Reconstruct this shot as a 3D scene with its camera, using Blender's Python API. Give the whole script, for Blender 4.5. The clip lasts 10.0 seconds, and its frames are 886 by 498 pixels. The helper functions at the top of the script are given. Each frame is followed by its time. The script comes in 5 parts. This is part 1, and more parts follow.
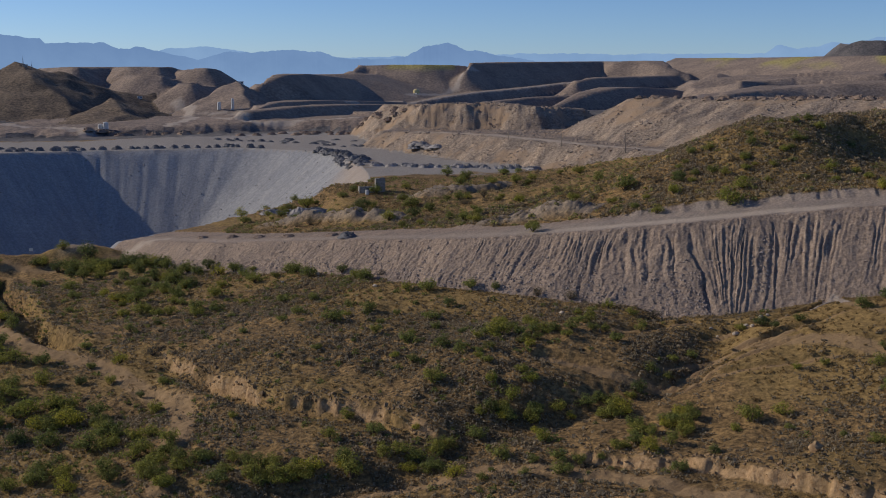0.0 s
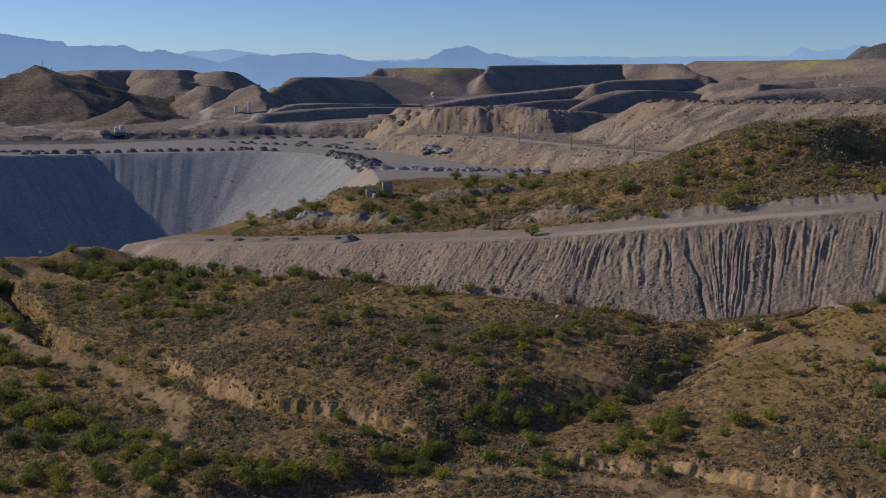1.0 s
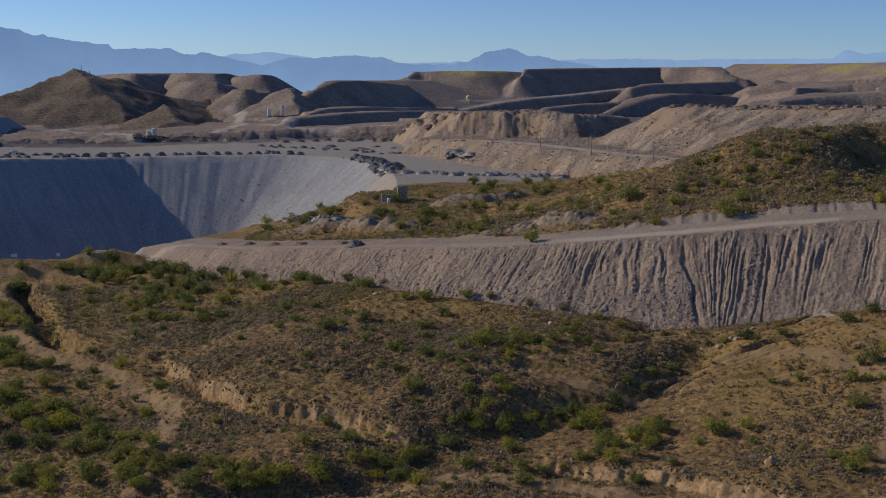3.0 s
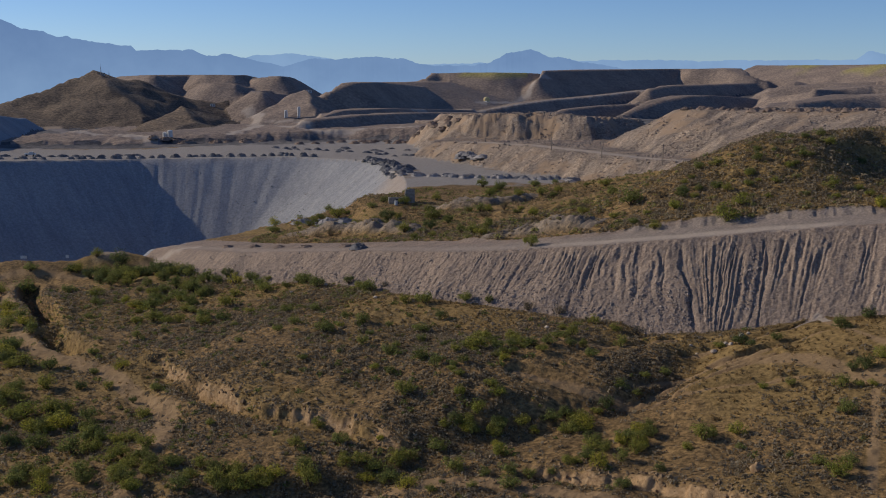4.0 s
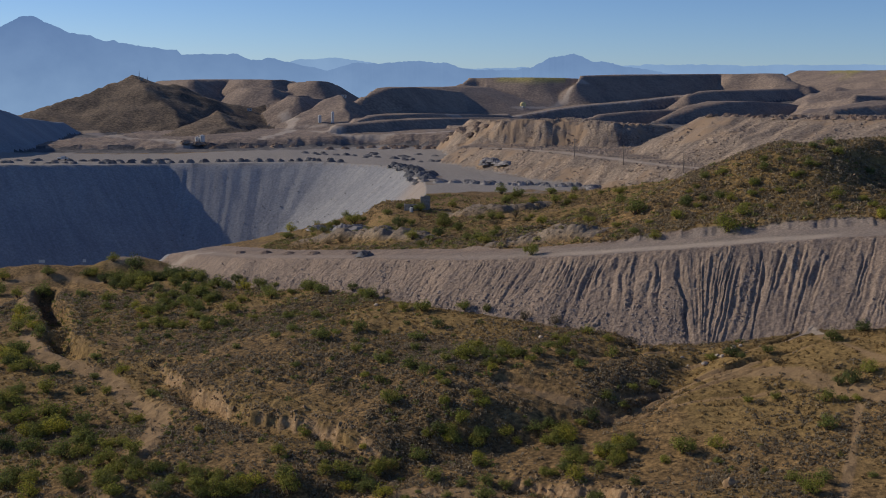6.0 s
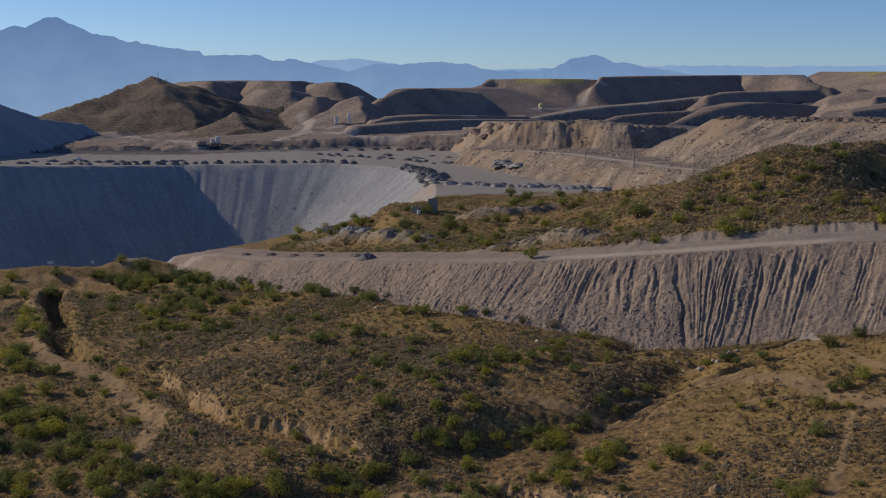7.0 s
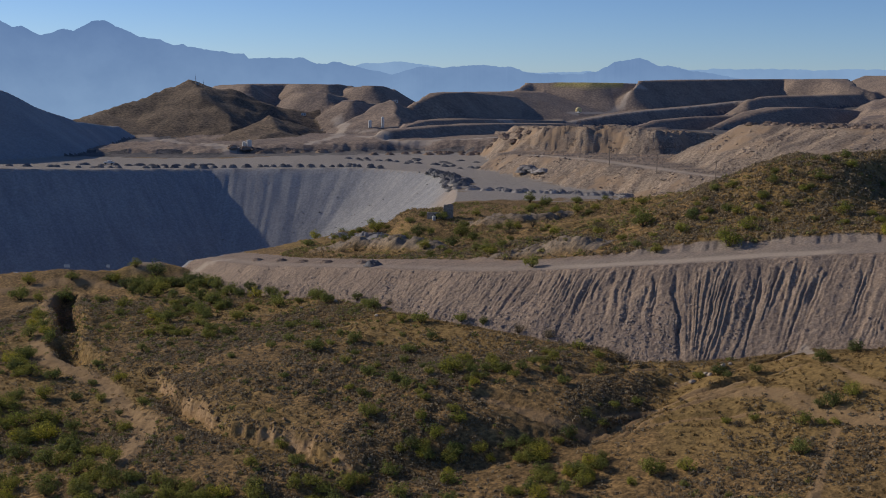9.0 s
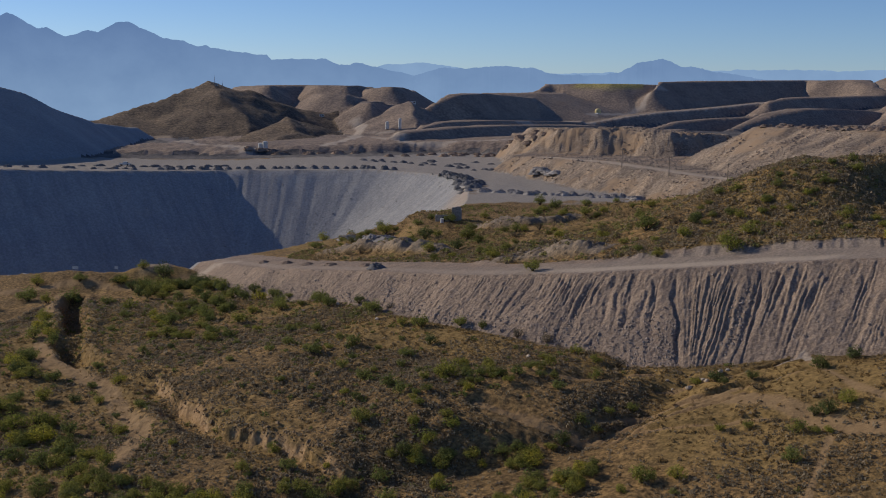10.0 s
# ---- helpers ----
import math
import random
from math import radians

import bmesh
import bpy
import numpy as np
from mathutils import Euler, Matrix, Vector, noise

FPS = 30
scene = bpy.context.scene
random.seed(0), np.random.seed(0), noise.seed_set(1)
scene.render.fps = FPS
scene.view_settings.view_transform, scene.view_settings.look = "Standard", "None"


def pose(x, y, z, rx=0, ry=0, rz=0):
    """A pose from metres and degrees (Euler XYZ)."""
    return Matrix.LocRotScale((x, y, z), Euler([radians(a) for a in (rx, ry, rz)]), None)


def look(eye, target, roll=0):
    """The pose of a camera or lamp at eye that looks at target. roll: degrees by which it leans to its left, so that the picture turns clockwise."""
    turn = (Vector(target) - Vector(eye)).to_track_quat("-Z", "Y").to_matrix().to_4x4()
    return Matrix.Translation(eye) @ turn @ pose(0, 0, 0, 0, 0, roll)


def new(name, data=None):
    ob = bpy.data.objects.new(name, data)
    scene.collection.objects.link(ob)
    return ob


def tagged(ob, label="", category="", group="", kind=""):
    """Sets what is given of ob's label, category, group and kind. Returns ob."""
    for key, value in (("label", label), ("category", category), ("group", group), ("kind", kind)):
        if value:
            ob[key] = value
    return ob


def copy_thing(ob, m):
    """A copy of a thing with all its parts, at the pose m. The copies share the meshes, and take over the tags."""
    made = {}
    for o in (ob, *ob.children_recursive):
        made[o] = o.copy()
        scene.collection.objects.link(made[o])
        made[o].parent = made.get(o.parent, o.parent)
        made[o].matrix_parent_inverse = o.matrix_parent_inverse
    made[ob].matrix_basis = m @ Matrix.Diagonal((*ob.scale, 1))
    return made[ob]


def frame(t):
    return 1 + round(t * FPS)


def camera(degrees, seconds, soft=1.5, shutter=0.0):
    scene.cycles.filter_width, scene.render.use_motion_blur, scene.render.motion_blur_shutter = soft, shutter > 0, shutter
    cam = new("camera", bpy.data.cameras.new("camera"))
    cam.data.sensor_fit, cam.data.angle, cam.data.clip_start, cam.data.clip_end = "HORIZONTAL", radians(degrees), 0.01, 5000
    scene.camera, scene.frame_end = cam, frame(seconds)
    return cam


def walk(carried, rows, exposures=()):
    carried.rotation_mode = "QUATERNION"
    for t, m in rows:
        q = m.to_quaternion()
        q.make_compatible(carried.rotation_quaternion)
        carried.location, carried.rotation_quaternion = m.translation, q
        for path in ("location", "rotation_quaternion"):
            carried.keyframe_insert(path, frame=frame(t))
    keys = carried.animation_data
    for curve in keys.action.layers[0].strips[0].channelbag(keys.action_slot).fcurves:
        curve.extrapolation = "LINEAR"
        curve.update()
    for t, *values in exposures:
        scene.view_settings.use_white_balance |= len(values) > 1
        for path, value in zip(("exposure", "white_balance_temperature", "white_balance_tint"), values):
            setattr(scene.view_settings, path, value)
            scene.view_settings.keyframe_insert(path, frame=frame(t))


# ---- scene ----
cam = camera(41.7, 10.0, soft=0.95)
PATH = [
    (0, (5.888, -0.621, 57.44), (5.755, 1.351, 57.132), 0.5),
    (0.5, (8.01, -1.025, 57.655), (7.859, 0.946, 57.35), 0.5),
    (1, (10.089, -1.431, 57.888), (9.92, 0.539, 57.584), 0.5),
    (1.5, (12.146, -1.771, 58.133), (11.959, 0.197, 57.829), 0.5),
    (2, (14.265, -1.977, 58.38), (14.06, -0.011, 58.078), 0.5),
    (2.5, (16.345, -2.093, 58.599), (16.122, -0.128, 58.298), 0.5),
    (4, (22.697, -2.151, 59.484), (22.419, -0.193, 59.185), 0.5),
    (4.5, (24.815, -2.008, 59.73), (24.519, -0.052, 59.433), 0.5),
    (5, (26.853, -1.738, 59.98), (26.539, 0.215, 59.684), 0.6),
    (5.5, (28.945, -1.435, 60.211), (28.612, 0.515, 59.917), 0.6),
    (7, (35.219, -0.045, 60.979), (34.83, 1.895, 60.687), 0.6),
    (7.5, (37.254, 0.566, 61.165), (36.847, 2.502, 60.874), 0.6),
    (8, (39.283, 1.307, 61.395), (38.857, 3.24, 61.105), 0.6),
    (8.5, (41.267, 2.107, 61.637), (40.823, 4.036, 61.347), 0.7),
    (9, (43.246, 3.013, 61.909), (42.783, 4.937, 61.621), 0.7),
    (9.5, (45.24, 4.014, 62.112), (44.758, 5.934, 61.823), 0.7),
    (10, (47.154, 5.032, 62.307), (46.653, 6.947, 62.02), 0.7),
]
walk(cam, [(t, look(eye, target, roll)) for t, eye, target, roll in PATH],
     [(0, 0.05, 6090, 10), (10, 0.03, 6270, 10)])


# ---- light ----
SUN_AZ, SUN_UP = radians(13), radians(25)     # from the left and a little beyond the subject
toward = Vector((-math.cos(SUN_AZ) * math.cos(SUN_UP), math.sin(SUN_AZ) * math.cos(SUN_UP), math.sin(SUN_UP)))
world = bpy.data.worlds.new("sky")
scene.world = world
world.use_nodes = True
wn = world.node_tree
sky = wn.nodes.new("ShaderNodeTexSky")
sky.sky_type, sky.sun_disc = "NISHITA", False
sky.sun_elevation, sky.sun_rotation = SUN_UP, math.atan2(toward.x, toward.y)
sky.altitude, sky.air_density, sky.dust_density, sky.ozone_density = 1500, 0.75, 0.3, 3.0
cool = wn.nodes.new("ShaderNodeMix")
cool.data_type, cool.blend_type = "RGBA", "MULTIPLY"
cool.inputs[0].default_value, cool.inputs[7].default_value = 1.0, (0.69, 0.765, 0.91, 1)
wn.links.new(sky.outputs[0], cool.inputs[6])
wn.links.new(cool.outputs[2], wn.nodes["Background"].inputs[0])
wn.nodes["Background"].inputs[1].default_value = 0.095
lamp = bpy.data.lights.new("sun", "SUN")
lamp.energy, lamp.angle, lamp.color = 2.95, radians(0.53), (1.0, 0.86, 0.66)
sun = new("sun", lamp)
sun.rotation_euler = toward.to_track_quat("Z", "Y").to_euler()
scene.view_settings.exposure = 0.0


# ---- materials ----
def stuff(name, rough=0.95):
    m = bpy.data.materials.new(name)
    m.use_nodes = True
    b = m.node_tree.nodes["Principled BSDF"]
    b.inputs["Roughness"].default_value = rough
    b.inputs["Specular IOR Level"].default_value = 0.15
    return m, m.node_tree, b


def link(nt, a, b):
    nt.links.new(a, b)


def grain(nt, scale, detail=4, rough=0.6, coords=None):
    n = nt.nodes.new("ShaderNodeTexNoise")
    n.inputs["Scale"].default_value, n.inputs["Detail"].default_value, n.inputs["Roughness"].default_value = scale, detail, rough
    if coords is None:
        coords = nt.nodes.new("ShaderNodeTexCoord").outputs["Object"]
    link(nt, coords, n.inputs["Vector"])
    return n.outputs["Fac"]


def ramp(nt, fac, stops):
    r = nt.nodes.new("ShaderNodeValToRGB")
    while len(r.color_ramp.elements) < len(stops):
        r.color_ramp.elements.new(0.5)
    for e, (p, c) in zip(r.color_ramp.elements, stops):
        e.position, e.color = p, (*c, 1) if len(c) == 3 else c
    link(nt, fac, r.inputs[0])
    return r.outputs[0]


def blend(nt, fac, a, b, how="MIX"):
    n = nt.nodes.new("ShaderNodeMix")
    n.data_type, n.blend_type = "RGBA", how
    for sock, v in ((n.inputs[0], fac), (n.inputs[6], a), (n.inputs[7], b)):
        if isinstance(v, (int, float)):
            sock.default_value = v
        elif isinstance(v, tuple):
            sock.default_value = (*v, 1)
        else:
            link(nt, v, sock)
    return n.outputs[2]


def bump(nt, b, height, strength, dist):
    n = nt.nodes.new("ShaderNodeBump")
    n.inputs["Strength"].default_value, n.inputs["Distance"].default_value = strength, dist
    link(nt, height, n.inputs["Height"])
    link(nt, n.outputs[0], b.inputs["Normal"])


def masks(nt):
    """The sheet's own masks: bare road, grey gravel, dry grass, cut rock."""
    a = nt.nodes.new("ShaderNodeAttribute")
    a.attribute_name = "cover"
    s = nt.nodes.new("ShaderNodeSeparateColor")
    link(nt, a.outputs["Color"], s.inputs[0])
    return s.outputs[0], s.outputs[1], s.outputs[2], a.outputs["Alpha"]


def soil_material(name, dark, mid, light, size=1.0, streaks=0.0, track=(0.3, 0.22, 0.15), straw=(0.22, 0.15, 0.065), relief=0.6, patch=None, mottle=0.33, rake=0.33):
    m, nt, b = stuff(name)
    road, gravel, grass, cut = masks(nt)
    wide = grain(nt, 0.06 / size, 5)
    fine = grain(nt, 0.9 / size, 7, 0.72)
    c = ramp(nt, fine, [(0.38, dark), (0.5, mid), (0.61, light)])
    c2 = ramp(nt, wide, [(0.32, (1 - 1.1 * mottle, 1 - 1.08 * mottle, 1 - mottle)), (0.68, (1 + 0.9 * mottle, 1 + 0.78 * mottle, 1 + 0.5 * mottle))])
    c = blend(nt, 1.0, c, c2, "MULTIPLY")
    if streaks:
        lay = nt.nodes.new("ShaderNodeAttribute")
        lay.attribute_name = "lay"
        stretch = nt.nodes.new("ShaderNodeMapping")
        stretch.inputs["Scale"].default_value = (1.0, 0.12, 1.0)
        link(nt, lay.outputs["Vector"], stretch.inputs["Vector"])
        c3 = ramp(nt, grain(nt, streaks, 5, 0.65, stretch.outputs[0]), [(0.3, (1 - 1.12 * rake, 1 - 1.1 * rake, 1 - rake)), (0.5, (0.98, 0.98, 0.98)), (0.7, (1 + 0.85 * rake, 1 + 0.68 * rake, 1 + 0.45 * rake))])
        c = blend(nt, 1.0, c, c3, "MULTIPLY")
    if patch:
        c = blend(nt, ramp(nt, grain(nt, 0.05, 4, 0.6), [(0.5, (0, 0, 0)), (0.62, (1, 1, 1))]), c, patch)
    c = blend(nt, grass, c, ramp(nt, fine, [(0.32, tuple(0.38 * v for v in straw)), (0.6, straw)]))
    g = ramp(nt, fine, [(0.3, (0.27, 0.24, 0.212)), (0.7, (0.45, 0.405, 0.362))])
    c = blend(nt, gravel, c, g)
    c = blend(nt, road, c, ramp(nt, fine, [(0.3, tuple(0.72 * v for v in track)), (0.7, track)]))
    c = blend(nt, cut, c, ramp(nt, grain(nt, 1.6, 6, 0.75), [(0.3, (0.26, 0.15, 0.072)), (0.65, (0.58, 0.39, 0.21))]))
    link(nt, c, b.inputs["Base Color"])
    bump(nt, b, fine, 0.9, relief * size)
    return m


SOIL = soil_material("dry_soil", (0.11, 0.073, 0.036), (0.245, 0.158, 0.07), (0.41, 0.262, 0.115), 0.7, 0, (0.41, 0.272, 0.143), (0.37, 0.245, 0.096), mottle=0.24)
DUMP = soil_material("dump_gravel", (0.225, 0.17, 0.132), (0.32, 0.245, 0.192), (0.425, 0.33, 0.262), 0.4, 0.8, (0.56, 0.455, 0.36), relief=0.7, mottle=0.14, rake=0.2)
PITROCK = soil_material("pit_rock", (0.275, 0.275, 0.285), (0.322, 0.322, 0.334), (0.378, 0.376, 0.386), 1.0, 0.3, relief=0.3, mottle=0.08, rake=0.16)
MIDDLE = soil_material("bank_rubble", (0.2, 0.152, 0.117), (0.335, 0.265, 0.208), (0.49, 0.395, 0.312), 0.8, 0.16, (0.62, 0.5, 0.385), (0.309, 0.207, 0.0874), 0.8, (0.385, 0.272, 0.18), mottle=0.2, rake=0.42)
TERRACE = soil_material("terrace_rock", (0.2, 0.16, 0.136), (0.285, 0.222, 0.182), (0.4, 0.312, 0.25), 2.2, 0, (0.546, 0.455, 0.374), (0.484, 0.421, 0.143), 0.3, mottle=0.22)
FLOOR = soil_material("mine_floor_rock", (0.09, 0.088, 0.094), (0.145, 0.135, 0.136), (0.22, 0.2, 0.195), 3.0, 0, (0.337, 0.291, 0.272), (0.15, 0.117, 0.0734), 0.3)
HILLSOIL = soil_material("hill_scrub", (0.0768, 0.0632, 0.0522), (0.163, 0.125, 0.0936), (0.278, 0.208, 0.148), 2.0, 0, (0.48, 0.372, 0.27), (0.269, 0.186, 0.09), 0.3)


# ---- the lie of the land ----
def lattice(ix, iy, seed):
    v = np.sin(ix * 127.1 + iy * 311.7 + seed * 74.7) * 43758.5453
    return v - np.floor(v)


def vnoise(x, y, seed):
    ix, iy = np.floor(x), np.floor(y)
    fx, fy = x - ix, y - iy
    fx, fy = fx * fx * (3 - 2 * fx), fy * fy * (3 - 2 * fy)
    a, b = lattice(ix, iy, seed), lattice(ix + 1, iy, seed)
    c, d = lattice(ix, iy + 1, seed), lattice(ix + 1, iy + 1, seed)
    return (a + (b - a) * fx) * (1 - fy) + (c + (d - c) * fx) * fy - 0.5


def fbm(x, y, size, octaves=4, seed=1, gain=0.5):
    out, amp = 0 * x, 1.0
    for k in range(octaves):
        out = out + amp * vnoise(x / size * 2 ** k + 3.7 * k, y / size * 2 ** k - 1.9 * k, seed + k)
        amp *= gain
    return out


def sstep(a, b, v):
    u = np.clip((v - a) / (b - a), 0, 1)
    return u * u * (3 - 2 * u)


def along(x, y, pts):
    """Distance to a line of points, the side (positive to the left of its course), the length run along it, and its third number there."""
    best, side, run, third = 0 * x + 1e9, 0 * x, 0 * x, 0 * x
    start = 0.0
    for p, q in zip(pts, pts[1:]):
        ux, uy = q[0] - p[0], q[1] - p[1]
        size = math.hypot(ux, uy)
        u = np.clip(((x - p[0]) * ux + (y - p[1]) * uy) / size ** 2, 0, 1)
        d = np.hypot(x - p[0] - u * ux, y - p[1] - u * uy)
        near = d < best
        best = np.where(near, d, best)
        side = np.where(near, np.sign(ux * (y - p[1]) - uy * (x - p[0])), side)
        run = np.where(near, start + u * size, run)
        if len(p) > 2:
            third = np.where(near, p[2] + u * (q[2] - p[2]), third)
        start += size
    return best, side, run, third


def outline(x, y, pts, reach=260):
    """Signed distance to a closed outline (positive inside), the height of its nearest edge, and the length run along it; far off it is not worked out."""
    x, y = np.broadcast_arrays(x, y)
    s, z, run = np.full(x.shape, -1e4), np.zeros(x.shape), np.zeros(x.shape)
    near = (x > min(p[0] for p in pts) - reach) & (x < max(p[0] for p in pts) + reach) & (y > min(p[1] for p in pts) - reach) & (y < max(p[1] for p in pts) + reach)
    u, v = x[near], y[near]
    d, _, run[near], z[near] = along(u, v, list(pts) + [pts[0]])
    hit = 0 * u
    for p, q in zip(pts, list(pts[1:]) + [pts[0]]):
        if p[1] != q[1]:
            hit = hit + (((p[1] > v) != (q[1] > v)) & (u < (q[0] - p[0]) * (v - p[1]) / (q[1] - p[1]) + p[0]))
    s[near] = np.where(hit % 2 == 1, d, -d)
    return s, z, run


def inside(x, y, pts):
    return outline(x, y, pts)[:2]


def hill(x, y, cx, cy, h, rx, ry=0, turn=0):
    a = math.radians(turn)
    u, v = (x - cx) * math.cos(a) + (y - cy) * math.sin(a), (y - cy) * math.cos(a) - (x - cx) * math.sin(a)
    return h * np.exp(-0.5 * ((u / rx) ** 2 + (v / (ry or rx)) ** 2))


def pyramid(x, y, top, a, b, c):
    """A hill with two faces between three spurs, falling away steeply behind."""
    faces = [(top, a, b), (top, b, c)]
    out = top[2] + 0 * x
    for p, q, r in faces:
        n = (Vector(q) - Vector(p)).cross(Vector(r) - Vector(p))
        out = np.minimum(out, p[2] - (n.x * (x - p[0]) + n.y * (y - p[1])) / n.z)
    for q, turn in ((a, 1), (c, -1)):
        ux, uy = q[0] - top[0], q[1] - top[1]
        size = math.hypot(ux, uy)
        off = turn * (uy * (x - top[0]) - ux * (y - top[1])) / size
        run = (ux * (x - top[0]) + uy * (y - top[1])) / size
        out = np.minimum(out, top[2] + (q[2] - top[2]) * run / size - 0.5 * off)
    return out


def rounded(pts, times=2):
    for _ in range(times):
        pts = [(p[0] * (1 - f) + q[0] * f, p[1] * (1 - f) + q[1] * f) for p, q in zip(pts, pts[1:] + pts[:1]) for f in (0.25, 0.75)]
    return pts


TOE = [(-125, 318, 5), (-98, 291, 8), (-70, 262, 11), (-35, 236.5, 14.6), (-12, 216, 16.3), (11, 201.7, 17), (26, 194.8, 17.3), (38, 188.5, 16.4),
       (48, 187, 17.2), (56, 186, 19.3), (75, 180, 22), (130, 160, 28)]
PIT = rounded([(-440, 250), (-340, 360), (-285, 420), (-240, 472), (-210, 506), (-200, 516), (-197, 519), (-196, 520), (-192, 521), (-168, 526), (-140, 531), (-116, 528), (-92, 511), (-73, 488), (-61, 458), (-53, 424), (-46, 392), (-42, 362), (-57, 354), (-70, 341),
               (-79, 324), (-86, 310), (-100, 300), (-140, 295), (-200, 292), (-300, 285), (-440, 280)])
BENCH = [(-60, 540, 28), (-38, 506, 29.5), (-11, 467, 31), (23, 423, 30.5), (52, 387, 30.7), (115, 325, 34), (260, 300, 34), (260, 620, 34), (-40, 640, 30)]
RUBBLE = [(-45, 575, 39), (-33, 573, 39.8), (-5, 562, 39.8), (11, 553, 39.5), (40, 600, 37), (-20, 690, 36), (-70, 640, 37)]
RIGHT = [(47, 477, 46), (84, 445, 46.5), (112, 415, 48), (190, 310, 50), (330, 420, 50), (240, 560, 46), (110, 560, 45)]
LEDGE = [(-330, 590, 19), (-236, 632, 21.5), (-172, 664, 24), (-137, 690, 25), (-83, 684, 27), (-40, 640, 28), (0, 900, 28), (-330, 800, 19)]
SHADED = [(-378, 494, 62.2), (-357, 572, 56), (-358, 598, 52.5), (-359, 629, 43), (-367, 683, 32.0), (-387, 775, 25.2), (-431, 842, 21.2), (-484, 740, 28.0), (-479, 618, 52.0)]
MESAS = [
         ([(-185, 1010, 12), (-120, 1105, 20), (-69, 1184, 28.7), (-38, 1237, 32.5), (-10, 1288, 34.3), (20, 1338, 36.9), (66, 1408, 41.6), (90, 1437, 42.2), (93, 1507, 42.2), (-75, 1254, 28.7)], 0.72, 1.5),
         ([(-80, 945, 13), (-42, 1008, 20), (-13, 1058, 28.2), (16, 1108, 30.3), (48, 1148, 31.3), (71, 1177, 32.0), (73, 1227, 32.0), (-15, 1107, 28.2)], 0.7, 2),
         ([(-468, 1124, 52.8), (-448, 1100, 54.2), (-413, 1077, 55.1), (-436, 1149, 54.8), (-423, 1207, 55.0), (-388, 1156, 55.9), (-358, 1151, 55.7), (-358, 1198, 55.6), (-367, 1248, 53.1), (-421, 1419, 53.1), (-540, 1289, 52.8)], 0.62, 4),
         ([(-365, 1080, 47.5), (-343, 1055, 49.0), (-324, 1052, 48.2), (-335, 1111, 44.3), (-333, 1175, 42.6), (-368, 1289, 42.6), (-405, 1192, 47.5)], 0.62, 3),
         ([(-344, 1171, 52.3), (-327, 1155, 53.7), (-310, 1150, 55.0), (-321, 1230, 54.2), (-330, 1300, 48.9), (-369, 1445, 48.9), (-389, 1314, 52.3)], 0.58, 3),
         ([(-292, 999, 41.0), (-279, 992, 41.8), (-287, 1052, 39.3), (-294, 1134, 36.8), (-321, 1230, 36.8), (-323, 1094, 41.0)], 0.66, 2),
         ([(-207, 929, 41.3), (-198, 957, 47.6), (-193, 974, 50.3), (-187, 1047, 50.9), (-172, 1141, 47.1), (-158, 1245, 42.1), (-156, 1275, 41.8), (-173, 1394, 41.8), (-236, 1046, 41.3)], 0.72, 1.5),
         ([(-172, 773, 29.1), (-169, 836, 31.9), (-152, 921, 31.0), (-129, 1006, 28.4), (-107, 1100, 24.9), (-124, 1239, 24.9), (-207, 909, 29.1)], 0.75, 1.2),
         ([(-172, 684, 23.5), (-162, 712, 29.5), (-142, 770, 31), (-119, 840, 30.5), (-96, 915, 28.5), (-72, 990, 26), (-100, 1010, 26), (-150, 850, 30), (-182, 730, 25)], 0.72, 1.0),
         ([(-225, 1202, 48.3), (-199, 1167, 49.4), (-167, 1213, 50.0), (-153, 1286, 49.7), (-174, 1434, 49.7), (-256, 1349, 48.3)], 0.3, 4),
         ([(-187, 1311, 51.7), (-180, 1363, 59.4), (-150, 1357, 60.4), (-113, 1351, 60.8), (-80, 1394, 60.5), (-66, 1435, 60.0), (-78, 1615, 60.0), (-216, 1489, 51.7)], 0.42, 5),
         ([(-60, 1325, 53.1), (-54, 1396, 63.4), (-3, 1488, 64.9), (55, 1588, 66.6), (119, 1686, 68.4), (133, 1645, 68.3), (170, 1632, 69.4), (190, 1590, 61.3), (222, 1566, 52.3), (259, 1824, 52.3), (-79, 1585, 53.1)], 0.68, 1.5),
         ([(220, 1868, 66.7), (239, 1846, 75.4), (277, 1781, 75.3), (321, 1713, 75.2), (361, 1655, 75.9), (428, 1547, 77.0), (514, 1417, 78.0), (631, 1758, 78.0), (256, 2226, 66.7)], 0.36, 4),
         ([(64, 1328, 43.2), (87, 1367, 46.9), (149, 1473, 48.6), (227, 1596, 50.7), (242, 1715, 50.7), (67, 1448, 43.2)], 0.68, 2),
         ([(5, 985, 13), (40, 1045, 26), (71, 1097, 36.5), (95, 1126, 39.9), (125, 1184, 39.8), (159, 1241, 37.5), (192, 1318, 32.8), (207, 1437, 32.8), (76, 1217, 36.5)], 0.7, 2),
         ([(139, 891, 36.6), (158, 889, 39.9), (186, 915, 42.1), (223, 938, 45.2), (293, 942, 49.4), (331, 1076, 49.4), (156, 1030, 36.6)], 0.75, 4),
         ([(175, 1169, 39.1), (193, 1136, 43.2), (206, 1104, 47.9), (234, 1140, 46.8), (267, 1154, 51.2), (346, 1134, 55.4), (395, 1307, 55.4), (197, 1348, 39.1)], 0.75, 5),
         ([(194, 1318, 44.4), (225, 1313, 49.1), (266, 1317, 52.0), (332, 1303, 55.2), (415, 1281, 57.5), (475, 1482, 57.5), (220, 1526, 44.4)], 0.5, 4),
]
